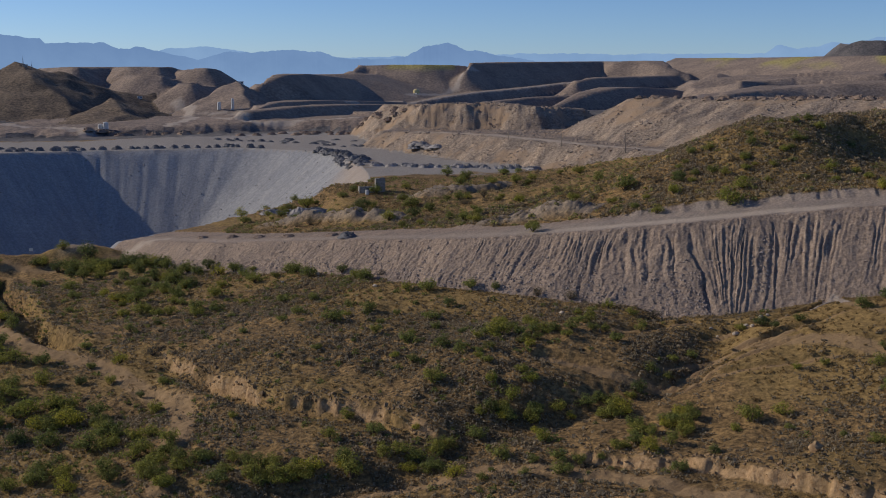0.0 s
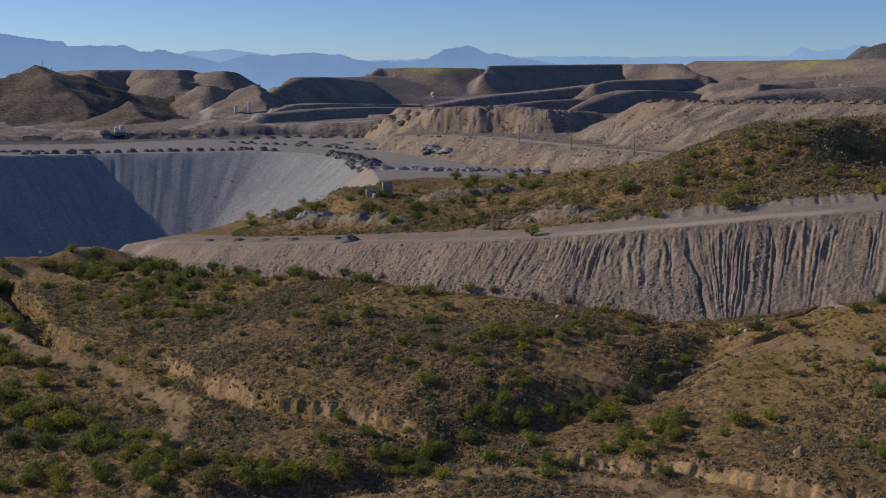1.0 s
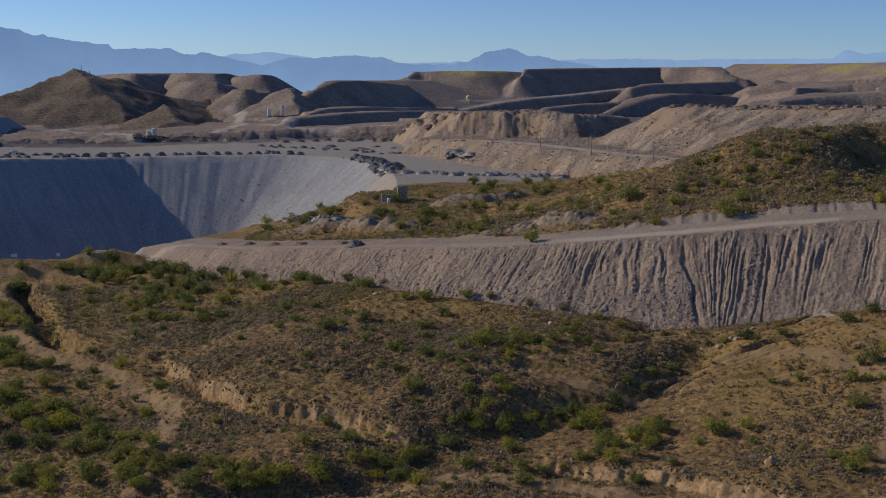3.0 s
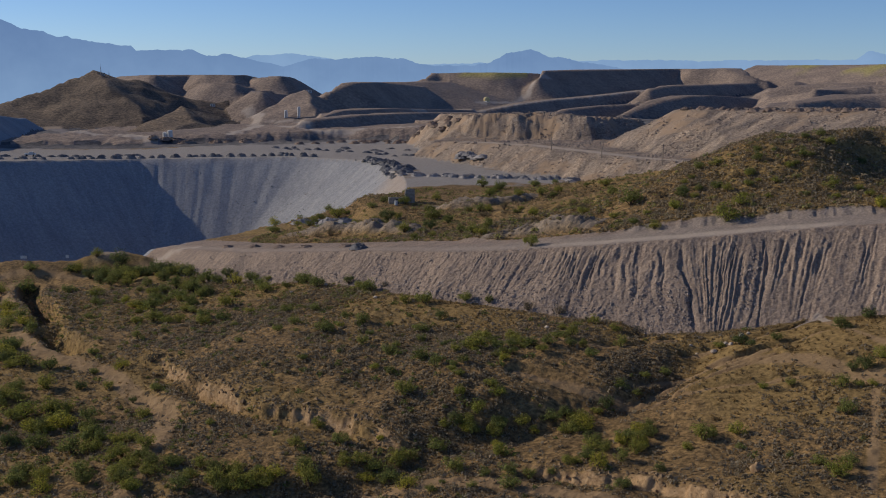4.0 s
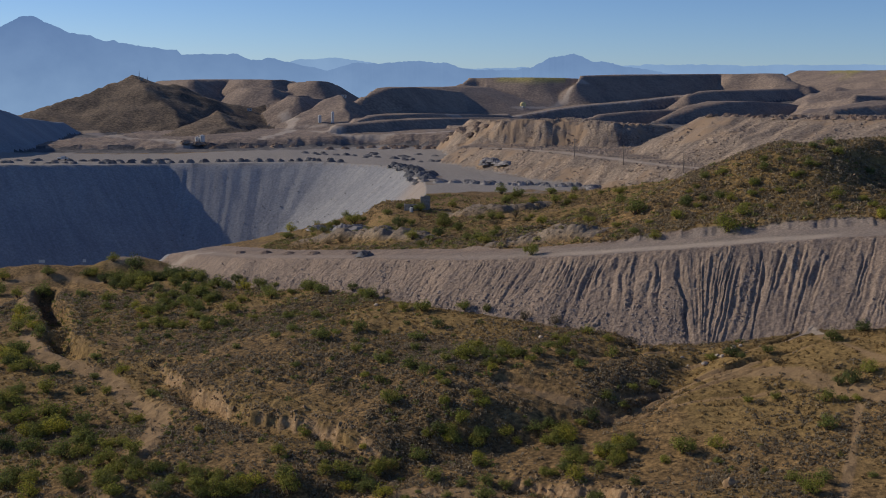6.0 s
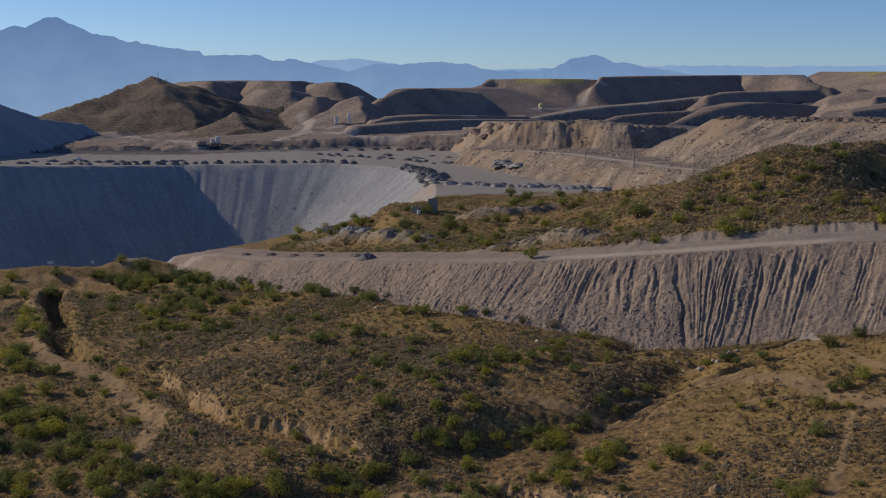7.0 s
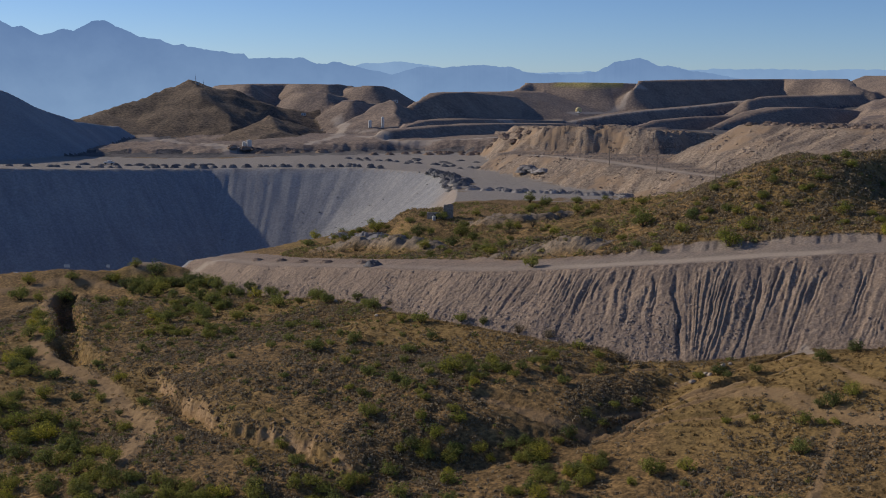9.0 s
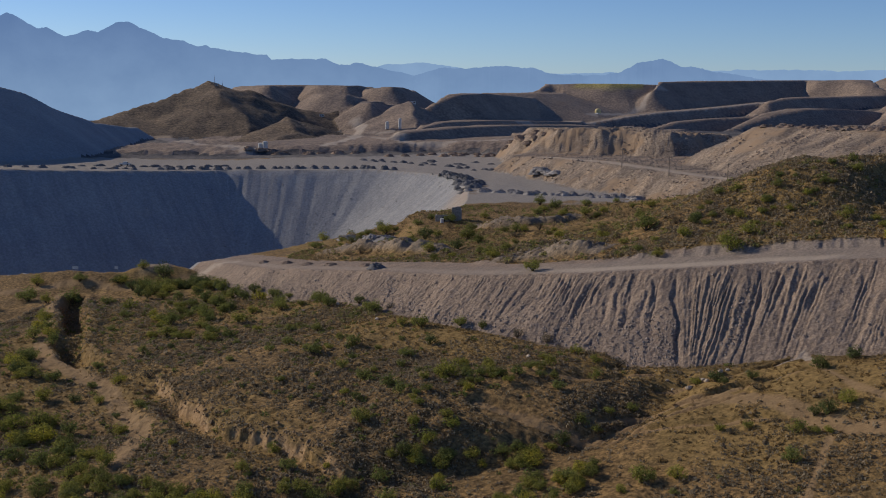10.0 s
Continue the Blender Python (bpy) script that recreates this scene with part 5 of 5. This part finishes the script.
def heap(seed, material, sharp):
    """A tipped heap of broken rock, one metre wide."""
    rng = random.Random(seed)
    bm = bmesh.new()
    rings, n = 8, 18
    lean = rng.uniform(-0.08, 0.08)
    top = bm.verts.new((lean, 0, 0.3))
    last = None
    for j in range(1, rings + 1):
        f = j / rings
        ring = []
        for k in range(n):
            a = 2 * math.pi * k / n
            r = 0.5 * f * (1 + 0.22 * noise.noise(Vector((math.cos(a) * 1.5, math.sin(a) * 1.5, seed))))
            z = 0.3 * (1 - f ** 2) ** sharp + 0.11 * noise.noise(Vector((math.cos(a) * r * 14, math.sin(a) * r * 14, seed + 3))) - 0.04 * f
            ring.append(bm.verts.new((lean * (1 - f) + r * math.cos(a), r * math.sin(a), z)))
        for k in range(n):
            if last is None:
                bm.faces.new((top, ring[k], ring[(k + 1) % n]))
            else:
                bm.faces.new((last[k], ring[k], ring[(k + 1) % n], last[(k + 1) % n]))
        last = ring
    for k in range(n // 2):      # loose blocks on it
        a, d = rng.uniform(0, 6.28), rng.uniform(0.15, 0.45)
        s = rng.uniform(0.03, 0.07)
        bmesh.ops.create_icosphere(bm, subdivisions=1, radius=s, matrix=Matrix.Translation((d * math.cos(a), d * math.sin(a), 0.3 * (1 - (2 * d) ** 2) ** sharp + 0.02)) @ Matrix.Diagonal((1.3, 0.9, 0.8, 1)))
    me = bpy.data.meshes.new("spoil_mound")
    bm.to_mesh(me)
    bm.free()
    me.materials.append(material)
    return me


HEAPS = {m.name: [heap(s, m, 1.15) for s in (1, 2, 3, 4)] for m in (GREYROCK, BROWNROCK, DARKROCK)}
rng = random.Random(21)


def put_heap(material, px, py, wide, label, group, tall=1.0):
    ob = tagged(new("spoil_mound", rng.choice(HEAPS[material.name])), label, "spoil mound", group)
    ob.matrix_basis = Matrix.LocRotScale((px, py, ground_at(px, py)), Euler((0, 0, rng.uniform(0, 6.28))), (wide, wide * rng.uniform(0.75, 1.1), wide * tall * rng.uniform(0.8, 1.2)))


def row_of_heaps(line, gap, wide, material, label, group, spread=1.0, tall=1.0):
    for p, q in zip(line, line[1:]):
        n = max(1, round(math.dist(p, q) / gap))
        for k in range(n):
            f = (k + rng.uniform(0, 1)) / n
            put_heap(material, p[0] + f * (q[0] - p[0]) + rng.uniform(-spread, spread), p[1] + f * (q[1] - p[1]) + rng.uniform(-spread, spread), wide * rng.uniform(0.7, 1.25), label, group, tall)


row_of_heaps([(-222, 512), (-195, 527), (-168, 537), (-140, 539), (-112, 530)], 4.2, 4.6, DARKROCK, "dark grey rock heap of the berm along the pit rim", "heaps along the pit rim", 0.8, 1.1)
row_of_heaps([(-330, 430), (-300, 452), (-254, 490), (-222, 513)], 6, 4.2, DARKROCK, "low dark grey rock heap at the pit rim", "heaps along the pit rim", 1.5, 0.8)
row_of_heaps([(-270, 512), (-205, 548)], 5, 5, DARKROCK, "dark rock heap on the mine bench", "heaps on the bench", 3, 0.6)
row_of_heaps([(-86, 503), (-70, 488), (-62, 466)], 3.2, 6, DARKROCK, "dark broken rock heap beside the pit", "dark heaps beside the pit", 4, 0.9)
row_of_heaps([(-58, 462), (-54, 440)], 3, 6.5, DARKROCK, "dark broken rock heap beside the pit", "dark heaps beside the pit", 3.5, 0.8)
row_of_heaps([(-74, 494), (-64, 470), (-55, 440)], 2.4, 4.0, DARKROCK, "dark broken rock heap beside the pit", "dark heaps beside the pit", 5, 0.6)
row_of_heaps([(-54, 432), (-40, 426), (-20, 424), (4, 420), (14, 414)], 1.7, 4.6, GREYROCK, "pale grey rock heap behind the scrub hill", "grey heaps behind the hill", 3.5, 0.8)
row_of_heaps([(-150, 632), (-125, 660), (-78, 655)], 7, 7, BROWNROCK, "brown rock heap at the back of the bench", "heaps at the back of the bench", 2.5, 0.6)
row_of_heaps([(-120, 600), (-60, 560)], 8, 6, DARKROCK, "low dark rock heap on the bench", "heaps at the back of the bench", 9, 0.5)
row_of_heaps([(-235, 628), (-175, 650)], 6, 8, BROWNROCK, "brown rock heap at the back of the bench", "heaps at the back of the bench", 4, 0.7)
row_of_heaps([(50, 478), (84, 447), (112, 417), (150, 370)], 4.4, 4.6, BROWNROCK, "brown rock heap tipped on the dump's crest", "heaps on the dump crest", 1.4, 0.7)
row_of_heaps([(60, 486), (95, 455), (125, 425), (160, 380)], 4.4, 5, BROWNROCK, "brown rock heap tipped on the dump's crest", "heaps on the dump crest", 3, 0.7)
row_of_heaps([(-41, 494), (-35, 487), (-29, 480)], 2.5, 6.5, GREYROCK, "grey broken rock mound below the haul road", "grey mounds", 1.2, 0.7)
row_of_heaps([(-68, 326), (-58, 319), (-50, 314)], 6, 8, GREYROCK, "grey gravel mound on the scrub hill", "gravel mounds on the hill", 1.5, 0.6)


row_of_heaps([(-160, 606), (-110, 570), (-66, 530)], 6, 4.6, DARKROCK, "low dark rock heap on the bench", "heaps at the back of the bench", 6, 0.6)
row_of_heaps([(-120, 650), (-84, 640), (-52, 590)], 5, 6, BROWNROCK, "brown rock heap at the back of the bench", "heaps at the back of the bench", 4, 0.8)


for px, py in ((-73, 281.5), (-64, 275), (-55.5, 268), (-47.6, 262.6), (-36, 254.5)):
    put_heap(BROWNROCK, px, py, 3.4, "low brown gravel heap on the dump's edge", "heaps on the near dump", 0.6)
put_heap(DARKROCK, -31.5, 248, 5.0, "dark broken rock tipped over the dump's edge", "heaps on the near dump", 0.7)


def boulder(seed, material):
    bm = bmesh.new()
    bmesh.ops.create_icosphere(bm, subdivisions=2, radius=0.5)
    for v in bm.verts:
        n = noise.noise(v.co * 2.2 + Vector((seed, 0, 0)))
        v.co *= 1 + 0.45 * n
        v.co.z = max(v.co.z * 0.8, -0.3)
    me = bpy.data.meshes.new("boulder")
    bm.to_mesh(me)
    bm.free()
    me.materials.append(material)
    return me


BOULDERS = [boulder(s, PALEROCK) for s in (1.3, 5.1, 8.7)]
for px, py, wide in ((40, 181.5, 1.0), (42, 183.6, 1.2), (42.6, 181.8, 0.8), (44.5, 184.6, 0.9), (45.6, 185, 0.7), (37.5, 183, 0.6), (36.6, 184.2, 0.6), (-22, 219, 0.9), (-29, 226, 0.8), (-36, 235, 0.9), (13, 193, 0.9), (-43, 233, 0.7)):
    ob = tagged(new("boulder", rng.choice(BOULDERS)), "pale limestone boulder on dry soil", "boulder", "pale boulders")
    ob.matrix_basis = Matrix.LocRotScale((px, py, ground_at(px, py) + 0.2 * wide), Euler((0, 0, rng.uniform(0, 6.28))), (wide, wide * 0.8, wide * 0.9))


TANROCK = rock_material("tan_sandstone", (0.2, 0.125, 0.065), (0.46, 0.33, 0.19), 1.5)
stone = tagged(new("tan_boulder", boulder(3.3, TANROCK)), "tan sandstone boulder on the scrub slope", "boulder")
stone.matrix_basis = Matrix.LocRotScale((41.2, 134.5, ground_at(41.2, 134.5) + 0.3), Euler((0, 0, 0.6)), (1.7, 1.5, 1.9))


# ---- broken stone on the dump's face ----
def rubble(name, label, material, count, seed, box_, wish, size):
    gen = np.random.RandomState(seed)
    x, y = gen.uniform(box_[0], box_[1], count), gen.uniform(box_[2], box_[3], count)
    z, k = land(x, y)
    keep = gen.uniform(size=count) < wish(x, y, z, k)
    x, y, z = x[keep], y[keep], z[keep]
    n = len(x)
    base = np.array([(1, 0, 0), (-1, 0, 0), (0, 1, 0), (0, -1, 0), (0, 0, 1), (0, 0, -1)], float)
    tri = np.array([(0, 2, 4), (2, 1, 4), (1, 3, 4), (3, 0, 4), (2, 0, 5), (1, 2, 5), (3, 1, 5), (0, 3, 5)])
    s = (size[0] + (size[1] - size[0]) * gen.uniform(size=n) ** 2)[:, None, None]
    v = base[None] * gen.uniform(0.6, 1.3, (n, 6, 1)) + gen.uniform(-0.35, 0.35, (n, 6, 3))
    v[:, :, 2] *= 0.65
    co = (np.stack([x, y, z], 1)[:, None] + v * s).reshape(-1, 3)
    f = (tri[None] + 6 * np.arange(n)[:, None, None]).reshape(-1, 3)
    me = bpy.data.meshes.new(name)
    me.from_pydata(co, [], f)
    me.materials.append(material)
    return tagged(new(name, me), label, "rubble", kind="stuff")


def face_wish(x, y, z, k):
    d, run, zt, rise, up = dump_lines(x, y)
    c = fall_line(x, np.clip(up, 0, 1))[0]
    tongue = sstep(27, 30, c) * (1 - sstep(35.2, 35.6, c)) * (1 - sstep(0.42, 0.6, up))
    middle = sstep(47.2, 48, c) * (1 - sstep(49.6, 50.2, c)) * (1 - sstep(0.7, 0.85, up)) * sstep(0.2, 0.35, up)
    chute = sstep(-24, -21, c + 3 * up) * (1 - sstep(-18.5, -17, c + 3 * up)) * (1 - sstep(0.85, 0.97, up))
    foot = (1 - sstep(0.2, 0.65, up + 0.5 * fbm(x, y, 8, 2, 91))) * (1 - sstep(24, 28, c)) * 0.75
    return (k == 1) * (up < 1) * np.clip(np.maximum.reduce([tongue, middle, chute, foot]) + 0.06, 0, 1)


rubble("dump_rubble", "broken grey stone on the dump's lower face", DUMPSTONE, 95000, 31, (-75, 75, 180, 275), face_wish, (0.08, 0.36))
rubble("bank_rubble_stones", "broken brown stone strewn on the middle dump", BANKSTONE, 40000, 33, (-60, 130, 330, 600), lambda x, y, z, k: 0.8 * (k == 3) * sstep(-0.2, 0.2, fbm(x - 0.8 * y, 0.15 * (x + y), 9, 3, 93)) * (sstep(4, 5, np.abs(inside(x, y, BENCH)[0] - 5)) + (y > 520)), (0.15, 0.7))


def cut_wish(x, y, z, k):
    wx, wy = x + 0.7 * fbm(x, y, 6, 3, 11, 0.6), y + 0.7 * fbm(x, y, 6, 3, 12, 0.6)
    near = 0 * x
    for line in (CUT, LOWCUT):
        d, side, run, h = along(wx, wy, line)
        near = np.maximum(near, sstep(0.6, 2.2, h) * np.exp(-((d * side - 0.8) / 1.2) ** 2))
    return near


rubble("cut_stones", "broken tan rock in the cut banks", TANROCK, 24000, 37, (-60, 62, 110, 198), cut_wish, (0.12, 0.5))
rubble("pit_rubble", "grey stones on the pit slope", GREYROCK, 3000, 35, (-215, -60, 400, 520), lambda x, y, z, k: 0.35 * (k == 2), (0.15, 0.6))


# ---- built things ----
def storage_tank(px, py, r, h, material, label):
    root = tagged(new("storage_tank"), label, "tank", "storage tanks")
    root.location = (px, py, ground_at(px, py) - 0.1)
    part("base", drum(bmesh.new(), r * 1.1, r * 1.1, 0.3), CONCRETE, root)
    part("shell", drum(bmesh.new(), r, r, h, z=0.25, sides=28), material, root)
    part("roof", drum(bmesh.new(), r * 1.03, 0.15, h * 0.12, z=h + 0.25, sides=28), material, root)
    ladder = bmesh.new()
    for k in (-0.2, 0.2):
        box(ladder, 0.06, 0.06, h, k, -r - 0.12, 0.2, 0.01)
    for k in range(int(h / 0.4)):
        box(ladder, 0.4, 0.04, 0.04, 0, -r - 0.12, 0.4 + 0.4 * k, 0.01)
    part("ladder", ladder, STEEL, root)
    return root


for px, py, r, h in ((-230.5, 640, 1.45, 3.6), (-227.1, 639, 1.45, 3.6)):
    storage_tank(px, py, r, h, WHITE, "white cylindrical storage tank behind the bench")
storage_tank(-213.7, 834, 1.3, 5.2, WHITE, "white tall storage tank at the foot of a hill")
storage_tank(-203.4, 832.5, 1.1, 7.4, WHITE, "white tall storage tank at the foot of a hill")

tank = tagged(new("dome_tank"), "cream domed tank beside the haul road", "tank")
tank.location = (-104, 1201, ground_at(-104, 1201) - 0.1)
part("shell", drum(bmesh.new(), 3.2, 3.2, 2.6, sides=28), CREAM, tank)
cap = bmesh.new()
bmesh.ops.create_uvsphere(cap, u_segments=24, v_segments=10, radius=3.2, matrix=Matrix.Translation((0, 0, 2.55)) @ Matrix.Diagonal((1, 1, 0.75, 1)))
part("roof", cap, CREAM, tank)


def mast(px, py, h):
    root = tagged(new("radio_mast"), "slender steel lattice mast on a hilltop", "mast", "masts on the hilltop")
    root.location = (px, py, ground_at(px, py) - 0.3)
    feet = [(0.75 * math.cos(a), 0.75 * math.sin(a)) for a in (0.5, 2.6, 4.7)]
    for fx, fy in feet:
        bm = bmesh.new()
        limb(bm, (fx, fy, 0), (0.1 * fx, 0.1 * fy, h), 0.11, 0.07)
        part("leg", bm, STEEL, root)
    for k in range(1, 8):
        f = 1 - 0.9 * k / 8
        bm = bmesh.new()
        for (ax, ay), (bx, by) in zip(feet, feet[1:] + feet[:1]):
            limb(bm, (ax * f, ay * f, h * k / 8), (bx * f, by * f, h * k / 8 + 0.8), 0.05, 0.05, 4)
        part("brace", bm, STEEL, root)
    bm = bmesh.new()
    limb(bm, (0, 0, h - 0.5), (0, 0, h + 2.2), 0.07, 0.04)
    part("antenna", bm, STEEL, root)


mast(-407, 946, 7.2)
mast(-401, 949, 4.0)

hut = tagged(new("equipment_hut"), "small grey equipment hut at the mast's foot", "hut")
hut.location = (-403.5, 943, ground_at(-403.5, 943) - 0.2)
part("wall", box(bmesh.new(), 2.6, 2.2, 2.3), CONCRETE, hut)
part("roof", box(bmesh.new(), 3.0, 2.6, 0.2, z=2.3), STEEL, hut)
part("door", box(bmesh.new(), 0.9, 0.06, 1.9, 0.3, -1.13), STEEL, hut)


def cabin(px, py, turn):
    root = tagged(new("site_cabin"), "small white site cabin beside the track", "cabin", "site cabins")
    root.matrix_basis = pose(px, py, ground_at(px, py) - 0.1, 0, 0, turn)
    part("wall", box(bmesh.new(), 4.2, 2.4, 2.4), WHITE, root)
    part("roof", box(bmesh.new(), 4.5, 2.7, 0.16, z=2.4), STEEL, root)
    part("door", box(bmesh.new(), 0.9, 0.06, 2.0, -1.1, -1.23), STEEL, root)
    part("window", box(bmesh.new(), 1.2, 0.06, 0.8, 0.9, -1.23, 1.1), PANE, root)


cabin(-324, 990, 20)
cabin(-217, 914, 10)


def pickup(px, py, turn):
    root = tagged(new("pickup_truck"), "white pickup truck parked on the mine bench", "vehicle", "pickup trucks")
    root.matrix_basis = pose(px, py, ground_at(px, py), 0, 0, turn)
    part("body", box(bmesh.new(), 5.2, 1.85, 0.75, z=0.5, bevel=0.12), WHITE, root)
    part("cab", box(bmesh.new(), 2.2, 1.7, 0.75, 0.35, 0, 1.2, 0.2), WHITE, root)
    part("windscreen", box(bmesh.new(), 0.08, 1.4, 0.5, 1.44, 0, 1.3), PANE, root)
    for wx in (-1.6, 1.65):
        for wy in (-0.85, 0.85):
            bm = bmesh.new()
            bmesh.ops.create_cone(bm, cap_ends=True, segments=18, radius1=0.4, radius2=0.4, depth=0.28, matrix=Matrix.Translation((wx, wy, 0.4)) @ Matrix.Rotation(radians(90), 4, "X"))
            part("wheel", bm, TYRE, root)


pickup(-255, 528, 15)
pickup(-103, 1188, -30)


def utility_pole(px, py, h, turn):
    root = tagged(new("utility_pole"), "weathered timber utility pole beside the haul road", "pole", "utility poles")
    root.matrix_basis = pose(px, py, ground_at(px, py) - 0.3, 0, 0, turn)
    bm = bmesh.new()
    limb(bm, (0, 0, 0), (0, 0, h), 0.17, 0.11, 8)
    part("post", bm, TIMBER, root)
    part("crossarm", box(bmesh.new(), 2.0, 0.12, 0.14, 0, 0, h - 0.6), TIMBER, root)
    for k in (-0.85, 0, 0.85):
        part("insulator", drum(bmesh.new(), 0.06, 0.04, 0.2, k, 0, h - 0.46, 8), STEEL, root)


utility_pole(40.7, 398, 7.5, 35)
utility_pole(0.5, 451, 7.5, 35)
utility_pole(20, 424, 7.5, 35)


def sign(px, py, wide, turn):
    root = tagged(new("warning_sign"), "blank white board on two posts at the pit edge", "sign", "boards at the pit edge")
    root.matrix_basis = pose(px, py, ground_at(px, py) - 0.1, 0, 0, turn)
    part("board", box(bmesh.new(), wide, 0.08, 0.8, 0, 0, 0.9, 0.02), WHITE, root)
    for k in (-0.4, 0.4):
        bm = bmesh.new()
        limb(bm, (k * wide, 0.08, 0), (k * wide, 0.08, 1.6), 0.05, 0.05)
        part("post", bm, STEEL, root)


sign(-132.5, 288, 1.7, 10)
sign(-121, 290, 0.9, 10)

ruin = tagged(new("ruined_building"), "roofless ruined concrete building among bushes on the hill", "ruin")
ruin.matrix_basis = pose(-36.5, 334, ground_at(-36.5, 334) - 0.4, 0, 0, 12)
for name, w, d, h, ox, oy in (("front_wall", 4.6, 0.35, 2.1, -2.4, 0), ("side_wall", 0.35, 4.0, 1.9, -4.6, 2.1), ("back_wall", 4.4, 0.35, 1.6, -2.4, 4.2), ("tower_wall", 2.7, 0.5, 4.6, 1.5, 0.5), ("tower_wall", 0.5, 2.6, 4.2, 0.3, 2.0), ("tower_wall", 0.5, 2.6, 3.8, 2.7, 2.0)):
    bm = box(bmesh.new(), w, d, h, ox, oy, 0, 0.04)
    bmesh.ops.subdivide_edges(bm, edges=bm.edges, cuts=3, use_grid_fill=True)
    for v in bm.verts:
        if v.co.z > h - 0.3:
            v.co.z += 0.35 * noise.noise(v.co * 1.3)
    part(name, bm, CONCRETE, ruin)
part("doorway", box(bmesh.new(), 0.9, 0.12, 1.7, -2.2, -0.14), PANE, ruin, "dark empty doorway")
barrel = tagged(new("white_drum"), "white steel drum beside the ruin", "drum")
barrel.location = (-38.5, 331, ground_at(-38.5, 331))
part("shell", drum(bmesh.new(), 0.55, 0.55, 1.2), WHITE, barrel)
part("lid", drum(bmesh.new(), 0.57, 0.5, 0.08, z=1.2), WHITE, barrel)
